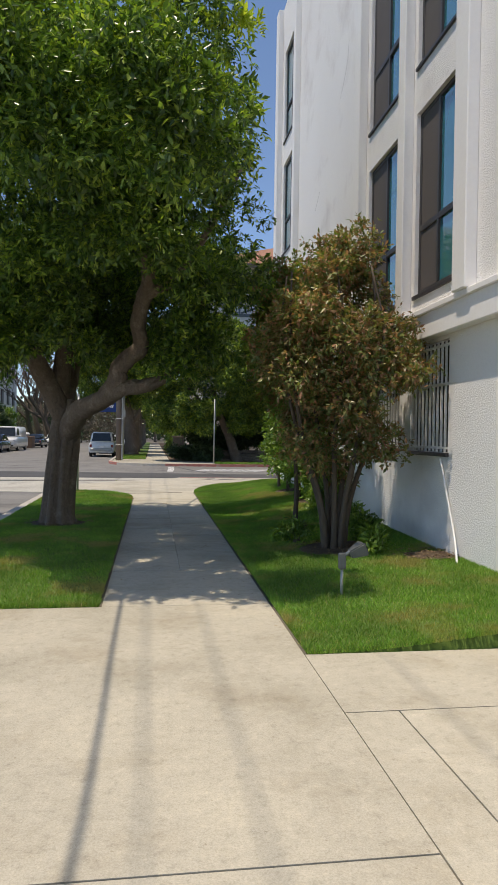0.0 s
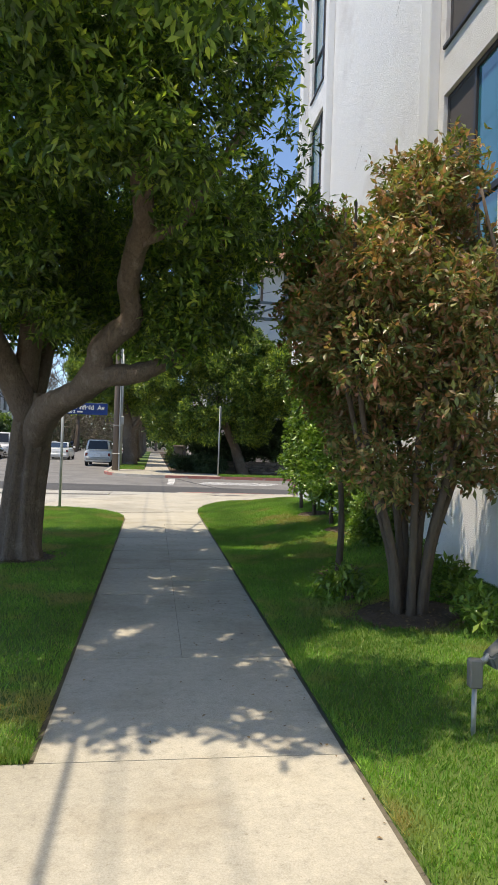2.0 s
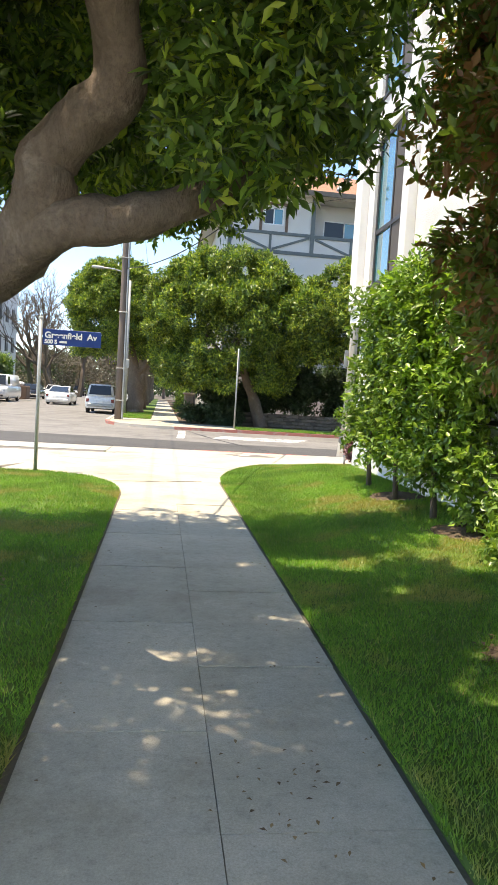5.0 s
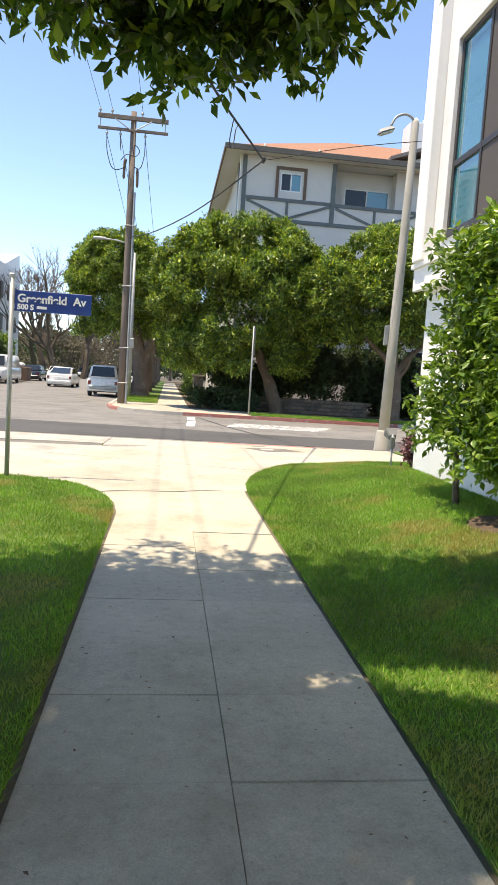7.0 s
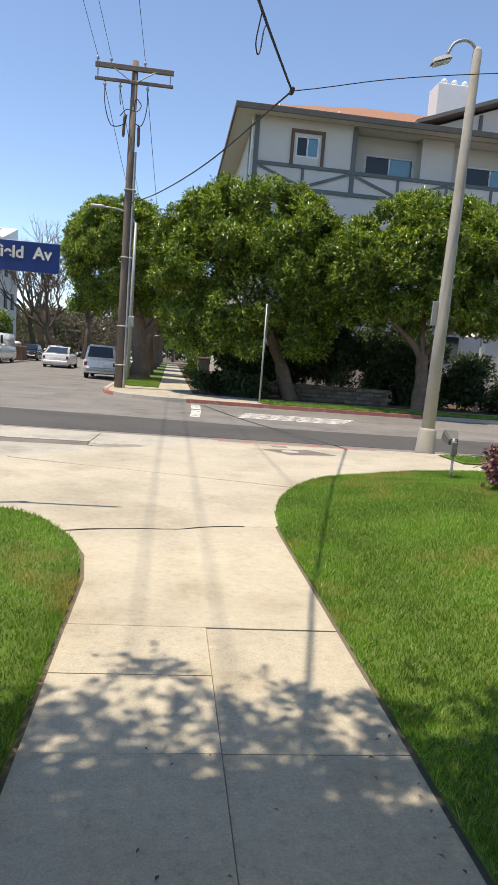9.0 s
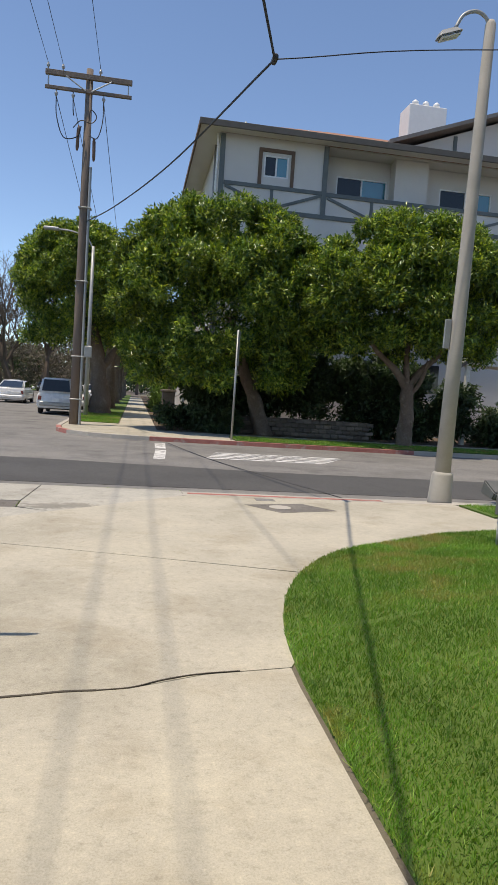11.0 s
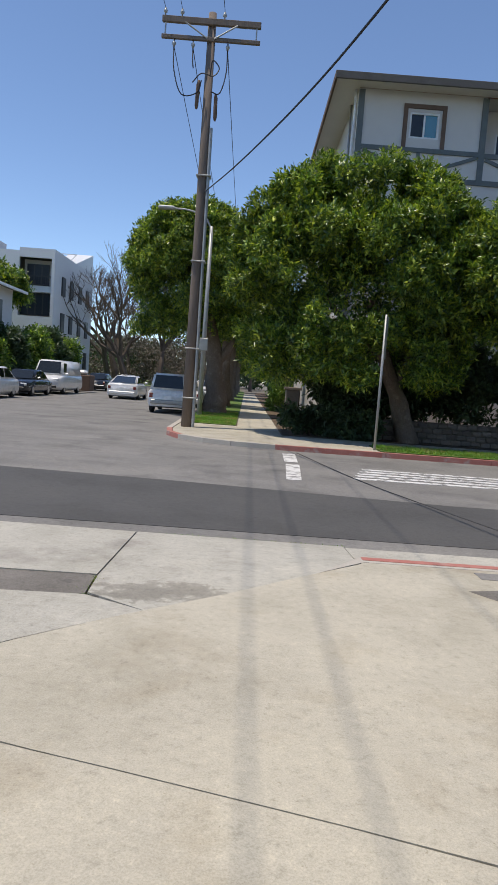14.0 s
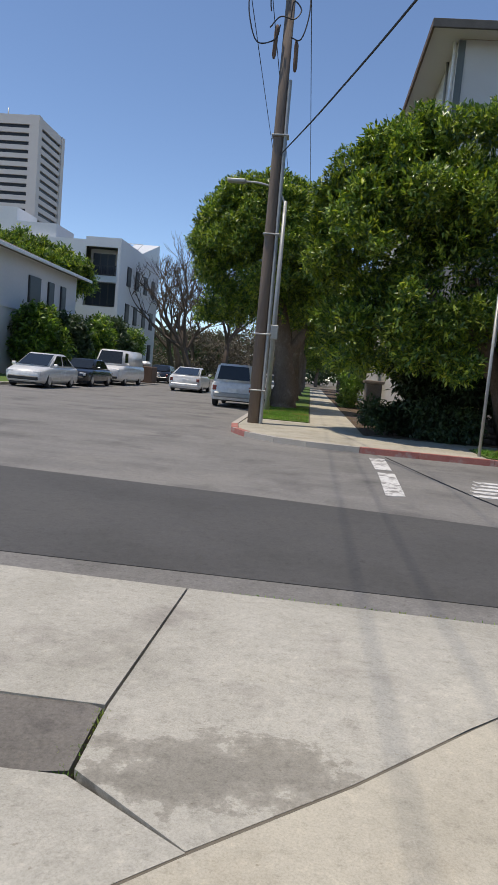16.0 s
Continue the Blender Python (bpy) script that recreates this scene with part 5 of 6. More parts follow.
# white porch of the next house
porch = tagged(new("porch"), "white gabled porch of the house behind the trees", "porch")
bm = bmesh.new()
for yy in (39.6, 41.4):
    [bm.verts.new(p) for p in ((12.9, yy, 3.2), (16.6, yy, 3.2), (14.75, yy, 4.4))]
v = bm.verts[:]
bm.faces.new(v[:3])
bm.faces.new(v[3:][::-1])
for i in range(3):
    bm.faces.new((v[i], v[(i + 1) % 3], v[3 + (i + 1) % 3], v[3 + i]))
bmesh.ops.recalc_face_normals(bm, faces=bm.faces)
part("gable", bm, M_WALLFAR, porch)
for s in (-1, 1):
    b = bmesh.new()
    tube(b, [(14.75 + s * 2.15, 39.5, 3.1), (14.75, 39.5, 4.52)], 0.09, 4)
    part("barge_board", b, M_ROOFGREY, porch)
for x in (13.1, 16.4):
    part("post", boxes((x - 0.08, x + 0.08, 39.7, 39.86, 0, 3.2)), M_WHITE, porch)

for pts in ([(12.7, 7.9), (12.3, 8.3), (12.2, 8.7)], [(14.6, 6.4), (14.2, 6.7)]):
    b = bmesh.new()
    tube(b, curve_pts([(WX, y + random.uniform(-0.03, 0.03), z) for y, z in pts], 6), 0.0025, 4)
    part("wall_crack", b, M_JOINT, near_house)
# pipe against the white wall
pipe = thing("wall_pipe", "thin white pipe leaning along the foot of the white wall", "pipe", (0, 0, 0))
steel_tube(pipe, "pipe", curve_pts([(3.535, 8.2, 1.3), (3.53, 7.95, 0.8), (3.5, 7.7, 0.42), (3.35, 7.3, 0.17)], 4), 0.013, 8, M_WHITE)

# low rubble wall, pillar, hedges under the trees
stone_wall = tagged(part("rubble_wall", boxes((3.25, 9.0, 39.25, 39.55, 0, 0.68)), M_JOINT), "low brown rubble stone wall under the clipped trees", "wall", kind="structure")
sr = np.random.default_rng(3)
stone_me = []
for k in range(4):
    b = boxes((-0.15, 0.15, -0.05, 0.05, -0.07, 0.07))
    bmesh.ops.bevel(b, geom=b.edges[:], offset=0.03, segments=1, affect="EDGES")
    for vv in b.verts:
        vv.co += Vector(sr.uniform(-0.015, 0.015, 3))
    me = bpy.data.meshes.new("stone")
    b.to_mesh(me)
    b.free()
    me.materials.append(M_STONE)
    stone_me.append(me)
for row in range(4):
    for i in range(19):
        o = new("stone", stone_me[(row * 3 + i * 7) % 4])
        o.parent = stone_wall
        o.matrix_basis = pose(3.4 + i * 0.305 + 0.15 * (row % 2), 39.24, 0.1 + row * 0.165, 0, float(sr.uniform(-4, 4)), 0)
pil = thing("gate_pillar", "squat stone gate pillar beside the far pavement", "pillar", (1.55, 42.6, 0))
part("shaft", boxes((-0.25, 0.25, -0.25, 0.25, 0, 1.35), bevel=0.03), M_STONE, pil)
part("capstone", boxes((-0.31, 0.31, -0.31, 0.31, 1.35, 1.45), bevel=0.02), M_STONE, pil)


def low_shrub(name, label, at, r, n, leaf, mat, seed, lobes=8, size=0.5, width=0.4, group=""):
    q = np.random.default_rng(seed)
    lo = lobes_in(q, (0, 0, r[2] * 0.95), r, lobes, size)
    return shrub(name, label, at, lo, [([(0, 0, -0.05), (0.03, 0, r[2] * 0.5), (0, 0.05, r[2])], 0.04, 0.01), ([(0.1, 0.05, -0.05), (r[0] * 0.3, 0, r[2] * 0.6), (r[0] * 0.5, 0.05, r[2])], 0.03, 0.01)], n, 5, leaf, leaf * width, mat, seed=seed + 1, group=group)


for i, (x, y, rx, rz) in enumerate(((1.75, 39.3, 0.75, 0.42), (2.75, 39.0, 0.7, 0.48), (3.3, 38.6, 0.5, 0.4))):
    low_shrub("low_shrub", "dark blue-green low shrub beside the far pavement", (x, y, 0), (rx, 0.6, rz), 900, 0.16, M_LEAF_DARK, 60 + i, 8, 0.36, group="low shrubs")
for i, (x, y, rx, rz) in enumerate(((3.0, 40.7, 0.9, 1.7), (3.9, 40.5, 1.2, 1.9), (5.4, 40.6, 1.2, 2.0), (6.9, 40.5, 1.3, 1.9), (8.4, 40.4, 1.2, 1.6), (9.8, 40.6, 1.2, 1.9), (11.3, 40.3, 1.2, 1.5), (12.6, 40.0, 1.1, 1.2), (14.2, 38.9, 1.0, 0.7), (16.3, 39.1, 1.2, 0.8))):
    low_shrub("garden_shrub", "dark green garden shrub in the shade of the trees", (x, y, 0), (rx, 0.8, rz), 1900, 0.2, M_LEAF_DARK, 70 + i, 14, 0.6, group="garden shrubs")
tall = tagged(new("tall_hedge"), "narrow clipped yellow-green hedge beside the far pavement", "hedge")
q_ = np.random.default_rng(90)
crown("leaves", q_, [(1.6 + q_.uniform(-0.15, 0.15), 56 + q_.uniform(-1, 1), z, 0.6, 0.9, 0.5) for z in (0.5, 1.1, 1.7, 2.3, 2.7) for _ in range(2)], 1300, 5, 0.16, 0.07, M_LEAF_HEDGE, tall)
low_shrub("purple_shrub", "small purple-leaved shrub at the building corner", (3.95, 19.35, 0.2), (0.5, 0.45, 0.38), 800, 0.075, M_LEAF_PURPLE, 95, 9, 0.22, 0.5)
for i, (x, y) in enumerate(((2.0, 9.5), (2.95, 9.25), (2.75, 8.3), (3.1, 10.4))):
    low_shrub("ground_plant", "small leafy green plant at the foot of the tall shrub", (x, y, lawn_z(x, y)), (0.22, 0.22, 0.15), 110, 0.09, M_LEAF_HEDGE, 160 + 2 * i, 6, 0.14, 0.4, group="plants under the shrub")
low_shrub("corner_creeper", "low green creeper at the foot of the white wall", (3.25, 12.6, 0.22), (0.3, 1.1, 0.4), 900, 0.08, M_LEAF_HEDGE, 97, 9, 0.3, 0.5)

# far parkway grass
tagged(part("far_parkway", sheet([(3.35, 35.15), (40, 35.0), (40, 36.85), (3.35, 36.88)], -0.1, FARZ + 0.02), M_SOIL), "green parkway strip behind the far kerb", "lawn", kind="structure")
tagged(part("far_parkway_west", sheet([(-2.15, 41.05), (-0.36, 41.05), (-0.36, 120), (-2.15, 120)], -0.1, FARZ + 0.02), M_SOIL), "green parkway strip along the far street", "lawn", kind="structure")
tagged(part("front_garden", sheet([(1.05, 41.25), (1.05, 38.4), (40, 38.4), (40, 44.3), (3.2, 44.3), (3.2, 120), (1.05, 120)], -0.1, FARZ), M_DIRT), "shaded earth of the front gardens", "ground", kind="structure")
tagged(part("near_parkway_east", sheet([(5.22, 23.42), (14, 23.4), (14, 24.4), (5.18, 24.38)], -0.1, 0.02), M_SOIL), "green parkway strip beside the street lamp", "lawn", kind="structure")
tagged(part("west_pavement", sheet([(-13.66, 200), (-13.66, 42), (-14.75, 38.2), (-17.6, 36.27), (-60, 36.17), (-60, 200)], -0.2, FARZ - 0.004), M_SOIL), "dry verge on the far side of the street", "lawn", kind="structure")

# ---- cars ----


def wheel(car_ob, x, y, r=0.33, w=0.2):
    b = bmesh.new()
    tube(b, [(x - w / 2, y, r), (x - w / 2 + 0.03, y, r), (x + w / 2 - 0.03, y, r), (x + w / 2, y, r)], [r * 0.88, r, r, r * 0.88], 20)
    t = part("wheel", b, M_RUBBER, car_ob, "black tyre", smooth=False)
    b = bmesh.new()
    s = 1 if x > 0 else -1
    tube(b, [(x + s * (w / 2 - 0.02), y, r), (x + s * (w / 2 + 0.008), y, r)], [r * 0.62, r * 0.55], 14)
    part("rim", b, M_RIM, t)


def car(name, label, at, turn, L, W, H, belt, hood, g, paint, clear=0.2, glass_inset=0.1):
    """A parked car, nose towards -y. g: where the cabin starts and its roof starts and ends and the cabin ends."""
    c = thing(name, label, "car", at, turn)
    b = bmesh.new()
    ring = []
    hw_ = W / 2
    stations = [(0.0, 0.78, hood - 0.22, 0.12), (0.12, 0.9, hood - 0.1, 0.06), (0.45, 0.97, hood - 0.04, 0.0), (g[0], 1.0, hood + 0.04, 0.0), (g[0] + 0.25, 1.0, belt, 0), (L * 0.55, 1.0, belt, 0), (g[3] - 0.2, 1.0, belt, 0), (max(g[3] + 0.02, L - 0.35), 0.98, belt - (0.02 if L - g[3] < 0.5 else 0.04), 0), (L - 0.08, 0.93, belt - 0.12, 0.04), (L, 0.85, belt - 0.25, 0.1)]
    for y, wf, zt, lift in stations:
        w_ = hw_ * wf
        z0 = clear + lift
        sec = [(-w_ * 0.9, z0), (-w_ * 0.99, z0 + 0.14), (-w_, (z0 + zt) / 2), (-w_ * 0.97, zt - 0.1), (-w_ * 0.88, zt), (w_ * 0.88, zt), (w_ * 0.97, zt - 0.1), (w_, (z0 + zt) / 2), (w_ * 0.99, z0 + 0.14), (w_ * 0.9, z0)]
        ring.append([b.verts.new((x, y, z)) for x, z in sec])
    for a, d in zip(ring, ring[1:]):
        for k in range(10):
            b.faces.new((a[k], a[(k + 1) % 10], d[(k + 1) % 10], d[k]))
    b.faces.new(ring[0][::-1])
    b.faces.new(ring[-1])
    bmesh.ops.recalc_face_normals(b, faces=b.faces)
    part("body", b, paint, c, smooth=True)
    bw, tw = hw_ * 0.9, hw_ * 0.74
    b = bmesh.new()
    zb = belt - 0.03
    base = [(-bw, g[0]), (bw, g[0]), (bw, g[3]), (-bw, g[3])]
    top = [(-tw, g[1]), (tw, g[1]), (tw, g[2]), (-tw, g[2])]
    vb = [b.verts.new((x, y, zb)) for x, y in base]
    vt = [b.verts.new((x, y, H)) for x, y in top]
    b.faces.new(vt)
    for k in range(4):
        b.faces.new((vb[k], vb[(k + 1) % 4], vt[(k + 1) % 4], vt[k]))
    b.faces.new(vb[::-1])
    bmesh.ops.bevel(b, geom=[e for e in b.edges if max(v.co.z for v in e.verts) > zb + 0.1], offset=0.07, segments=3, affect="EDGES")
    bmesh.ops.recalc_face_normals(b, faces=b.faces)
    part("cabin", b, paint, c, smooth=True)

    def pane(name_, q, lab="dark car glass"):
        n = (q[1] - q[0]).cross(q[3] - q[0]).normalized()
        mid = sum(q, Vector()) / 4
        n = n if n.dot(mid - Vector((0, L / 2, H * 0.6))) > 0 else -n
        bb = bmesh.new()
        o = [bb.verts.new(v + n * 0.012) for v in q]
        i = [bb.verts.new(v - n * 0.01) for v in q]
        bb.faces.new(o)
        bb.faces.new(i[::-1])
        for k in range(4):
            bb.faces.new((o[k], i[k], i[(k + 1) % 4], o[(k + 1) % 4]))
        bmesh.ops.recalc_face_normals(bb, faces=bb.faces)
        part(name_, bb, M_CARGLASS, c, lab)

    def lerp_quad(a, b_, c_, d, u0, u1, v0, v1):
        f = lambda u, v: a.lerp(b_, u).lerp(d.lerp(c_, u), v)
        return [f(u0, v0), f(u1, v0), f(u1, v1), f(u0, v1)]

    B = [Vector((x, y, zb)) for x, y in base]
    T = [Vector((x, y, H)) for x, y in top]
    pane("windscreen", lerp_quad(B[0], B[1], T[1], T[0], 0.07, 0.93, 0.12, 0.9))
    pane("rear_window", lerp_quad(B[2], B[3], T[3], T[2], 0.08, 0.92, 0.15, 0.88))
    cargo = name == "white_van"
    for a, b_, t_a, t_b in ((B[1], B[2], T[1], T[2]), (B[3], B[0], T[3], T[0])):
        if cargo:
            u = (0.05, 0.2) if a is B[1] else (0.8, 0.95)
            pane("side_window", lerp_quad(a, b_, t_b, t_a, *u, 0.2, 0.82))
            continue
        pane("side_window", lerp_quad(a, b_, t_b, t_a, 0.1, 0.46, 0.14, 0.86))
        pane("side_window", lerp_quad(a, b_, t_b, t_a, 0.5, 0.88, 0.14, 0.86))
    for x in (-hw_ + 0.11, hw_ - 0.11):
        for y in (L * 0.19, L * 0.8):
            wheel(c, x, y)
        s = 1 if x > 0 else -1
        part("headlight", boxes((s * hw_ * 0.5, s * hw_ * 0.86, 0.01, 0.2, hood - 0.3, hood - 0.15), bevel=0.02), M_HEAD, c)
        part("tail_light", boxes((s * hw_ * 0.72, s * hw_ * 0.9, L - 0.12, L + 0.012, belt - 0.36, belt - 0.16), bevel=0.02), M_TAIL, c, "red tail light")
        part("mirror", boxes((s * (hw_ - 0.02), s * (hw_ + 0.16), g[0] + 0.35, g[0] + 0.47, belt - 0.02, belt + 0.13), bevel=0.03), paint, c)
    part("front_bumper", boxes((-hw_ * 0.76, hw_ * 0.76, -0.03, 0.12, clear + 0.12, clear + 0.3), bevel=0.04), M_BLACK, c)
    part("rear_bumper", boxes((-hw_ * 0.84, hw_ * 0.84, L - 0.1, L + 0.05, clear + 0.1, clear + 0.3), bevel=0.04), paint if H < 1.6 else M_STEEL, c)
    part("number_plate", boxes((-0.16, 0.16, L + 0.005, L + 0.02, belt - 0.42, belt - 0.25)), M_WHITE, c)
    part("underside", boxes((-hw_ * 0.8, hw_ * 0.8, 0.3, L - 0.3, clear - 0.05, clear + 0.12)), M_BLACK, c)
    return c


car("silver_suv", "silver station-wagon style off-roader parked by the far kerb", (-3.42, 51.9, ROADZ), 180, 4.6, 1.76, 1.72, 1.02, 1.0, (1.25, 1.75, 4.35, 4.52), M_SILVER, 0.3)
car("parked_car", "light silver car parked beyond the off-roader", (-3.4, 59.5, ROADZ), 180, 4.5, 1.78, 1.45, 0.92, 0.88, (1.2, 1.9, 3.4, 4.2), M_SILVER)
car("hatchback", "light silver hybrid hatchback parked nose towards the crossing", (-12.45, 48.5, ROADZ), 0, 4.4, 1.75, 1.5, 0.92, 0.86, (0.8, 2.0, 3.1, 4.3), M_SILVER)
car("dark_sedan", "dark sedan parked behind the silver hatchback", (-12.45, 54.2, ROADZ), 0, 4.6, 1.75, 1.42, 0.9, 0.85, (1.15, 1.9, 3.2, 4.0), M_CARDARK)
car("white_van", "white cargo van with long body parked along the kerb", (-12.45, 59.8, ROADZ), 0, 5.6, 2.0, 2.1, 1.2, 1.12, (0.75, 1.35, 5.5, 5.58), M_CARWHITE, 0.26)
car("white_car", "white coupe-like car driving away down the street", (-7.7, 64.5, ROADZ), 180, 4.6, 1.9, 1.45, 0.97, 0.88, (1.2, 2.1, 3.0, 4.5), M_CARWHITE)
for i, (x, y, m) in enumerate(((-12.4, 78, M_CARDARK), (-12.4, 86, M_SILVER), (-4.0, 84, M_CARWHITE), (-12.5, 112, M_CARDARK))):
    car("distant_car", "small distant parked car down the street", (x, y, ROADZ), 0 if i % 2 else 180, 4.5, 1.75, 1.45, 0.92, 0.87, (1.1, 1.9, 3.3, 4.2), m)
dump = thing("dumpster", "dark brown dumpster heaped with bags at the kerb", "dumpster", (-12.4, 68.5, ROADZ))
part("bin", boxes((-0.9, 0.9, -0.8, 0.8, 0.1, 1.25), bevel=0.05), M_BROWN, dump)
part("bags", boxes((-0.5, 0.5, -0.5, 0.5, 1.25, 1.6), bevel=0.15), M_WHITE, dump)

# ---- far buildings ----


def far_window(parent, x0, x1, z0, z1, y, axis="y"):
    if axis == "y":
        w = part("window", boxes((x0, x1, y - 0.1, y - 0.004, z0, z1)), M_FRAME, parent)
        n = max(2, round((x1 - x0) / 0.7))
        for k in range(n):
            a = x0 + (x1 - x0) * k / n
            part("pane", boxes((a + 0.06, a + (x1 - x0) / n - 0.06, y - 0.115, y - 0.104, z0 + 0.08, z1 - 0.08)), M_DARKGLASS, w)
    else:
        w = part("window", boxes((y + 0.004, y + 0.1, x0, x1, z0, z1)), M_FRAME, parent)
        part("pane", boxes((y + 0.104, y + 0.115, x0 + 0.08, x1 - 0.08, z0 + 0.08, z1 - 0.08)), M_DARKGLASS, w)


apt = tagged(new("white_apartments"), "three-storey white apartment block with balconies and a stepped parapet", "building")
part("front_wall", boxes((-48, -22.9, 85, 85.3, 0, 12.6)), M_WALLFAR, apt)
part("parapet", boxes((-48, -30, 85.3, 90, 12.6, 15.2)), M_WALLFAR, apt)
part("parapet", boxes((-30, -26, 85.3, 90, 12.6, 13.9)), M_WALLFAR, apt)
for z0, z1 in ((8.75, 9.35), (0, 6.4), (12.0, 12.9)):
    part("bay_wall", boxes((-22.9, -19.75, 85, 85.3, z0, z1)), M_WALLFAR, apt)
part("recess_wall", boxes((-22.9, -20, 86.6, 86.8, 6.4, 12.0)), M_TOWER, apt)
part("street_wall", boxes((-19.75, -19.45, 85, 101, 0, 12.9)), M_WALLFAR, apt)
part("rear_wall", boxes((-48, -19.75, 101, 101.3, 0, 12.6)), M_WALLFAR, apt)
part("roof", boxes((-48, -19.75, 85.3, 101, 12.4, 12.6)), M_ROOFGREY, apt)
part("skylight_ridge", sheet([(-22.3, 93), (-19.5, 93), (-19.5, 100.8), (-22.3, 100.8)], 12.8, 14.6, [12.9, 12.9, 15.2, 15.2]), M_WHITE, apt)
part("balcony_rail", boxes((-22.9, -19.8, 84.95, 85.0, 9.35, 9.42), (-22.9, -19.8, 84.95, 85.0, 10.2, 10.3)), M_BLACK, apt)
for k in range(14):
    part("baluster", boxes((-22.85 + k * 0.23, -22.81 + k * 0.23, 84.96, 84.99, 9.42, 10.2)), M_BLACK, apt)
far_window(apt, -22.6, -20.4, 9.6, 11.6, 86.6)
far_window(apt, -22.8, -19.9, 6.5, 8.7, 85.6)
for x in (-32, -28.5):
    far_window(apt, x, x + 1.8, 11.2, 12.2, 85)
for z in (1.6, 5.2, 8.8):
    for y in (87.6, 90.8, 94.4, 97.8):
        far_window(apt, y, y + 1.3, z, z + 1.9, -19.45, "x")
b_ = bmesh.new()
for x in (-24.5, -23.0, -21.5):
    tube(b_, [(x, 95, 12.6), (x + 1.5, 95, 14.2)], 0.05, 4)
tube(b_, [(-24.5, 95, 14.2), (-20, 95, 14.2)], 0.06, 4)
part("pergola_truss", b_, M_WHITE, apt)

left = tagged(new("white_house"), "white two-storey house with shallow hip roof and dark windows", "house")
part("front_wall", boxes((-34, -18.8, 56, 56.3, 0, 7.2)), M_WALLFAR, left)
part("street_wall", boxes((-18.8, -18.5, 56, 71, 0, 7.2)), M_WALLFAR, left)
part("back_wall", boxes((-34, -18.8, 70.7, 71, 0, 7.2)), M_WALLFAR, left)
part("porch_wall", boxes((-34, -17.6, 52.5, 55.98, 0, 4.1)), M_WALLFAR, left)
part("belt_course", boxes((-18.5, -18.42, 56, 71, 3.9, 4.05)), M_WALLFAR, left)
bm = bmesh.new()
p = [bm.verts.new(q) for q in ((-35, 55.2, 7.2), (-17.7, 55.2, 7.2), (-17.7, 71.8, 7.2), (-35, 71.8, 7.2), (-27, 63.5, 9.9), (-25, 63.5, 9.9))]
for f in ((0, 1, 5, 4), (1, 2, 5), (2, 3, 4, 5), (3, 0, 4), (3, 2, 1, 0)):
    bm.faces.new([p[i] for i in f])
part("roof", bm, M_ROOFGREY, left)
part("eaves", boxes((-17.72, -17.6, 55.1, 71.9, 7.02, 7.22), bevel=0.01), M_WHITE, left)
for y0, y1 in ((62.4, 64.2), (65.5, 66.5), (67.8, 68.7)):
    far_window(left, y0, y1, 4.5, 6.2, -18.5, "x")

tower = tagged(new("office_tower"), "pale concrete office tower with dark horizontal window bands", "building")
part("core", boxes((-216, -166, 401, 437, 0, 131)), M_DARKGLASS, tower)
for k in range(22):
    z = 131 - k * 4.6
    part("spandrel", boxes((-217, -165, 400, 438, z - 2.6, z + (2.5 if k == 0 else 0))), M_TOWER, tower)
for x0, y0 in ((-170, 399.5), (-217.5, 399.5), (-170, 434)):
    part("corner_pier", boxes((x0, x0 + 5.6, y0, y0 + 4.6, 0, 133.6)), M_TOWER, tower)
steel_tube(tower, "mast", [(-190, 415, 133), (-190, 415, 142)], 0.4, 6)

for i, (x, y, h) in enumerate(((4.2, 68, 4.2), (3.6, 82, 4.4), (3.0, 100, 4.6), (0.5, 128, 5.0))):
    clipped_tree("garden_tree", "green garden tree beside the far pavement", (x, y, 0), (0, 0, h), (2.6, 2.6, 3.6), [([(0, 0, -0.1), (0, 0, 1.5), (0.2, 0, 3), (0, 0, h)], 0.3, 0.12)], 3500, 140 + i, 20, 1.0, 0.35)
# hedges and trees on the west side
for i, (x, y, r, z, n) in enumerate(((-17.2, 61.5, (1.0, 2.3, 2.3), 0, 4000), (-17.2, 66.5, (1.0, 2.6, 2.5), 0, 4000), (-17.2, 71.8, (1.0, 2.6, 2.6), 0, 4000), (-17.2, 77.0, (1.1, 2.4, 2.7), 0, 4000), (-17.4, 82.0, (1.1, 2.2, 2.5), 0, 4000))):
    low_shrub("tall_shrub", "big dark green shrub in front of the white house", (x, y, z), r, n, 0.3, M_LEAF_DARK if i % 2 else M_LEAF_NEAR, 110 + i, 16, 1.0, group="big shrubs")
for i, (x, y, h) in enumerate(((-21.5, 76, 8.0), (-25.5, 75.5, 9.2), (-32, 78, 9.8))):
    clipped_tree("garden_tree", "green garden tree behind the white house", (x, y, 0), (0, 0, h), (3.2, 2.6, 2.4), [([(0, 0, -0.1), (0, 0, 1.5), (0.2, 0, 3), (0, 0, h)], 0.3, 0.12)], 3000, 120 + i, 16, 1.0, 0.35)


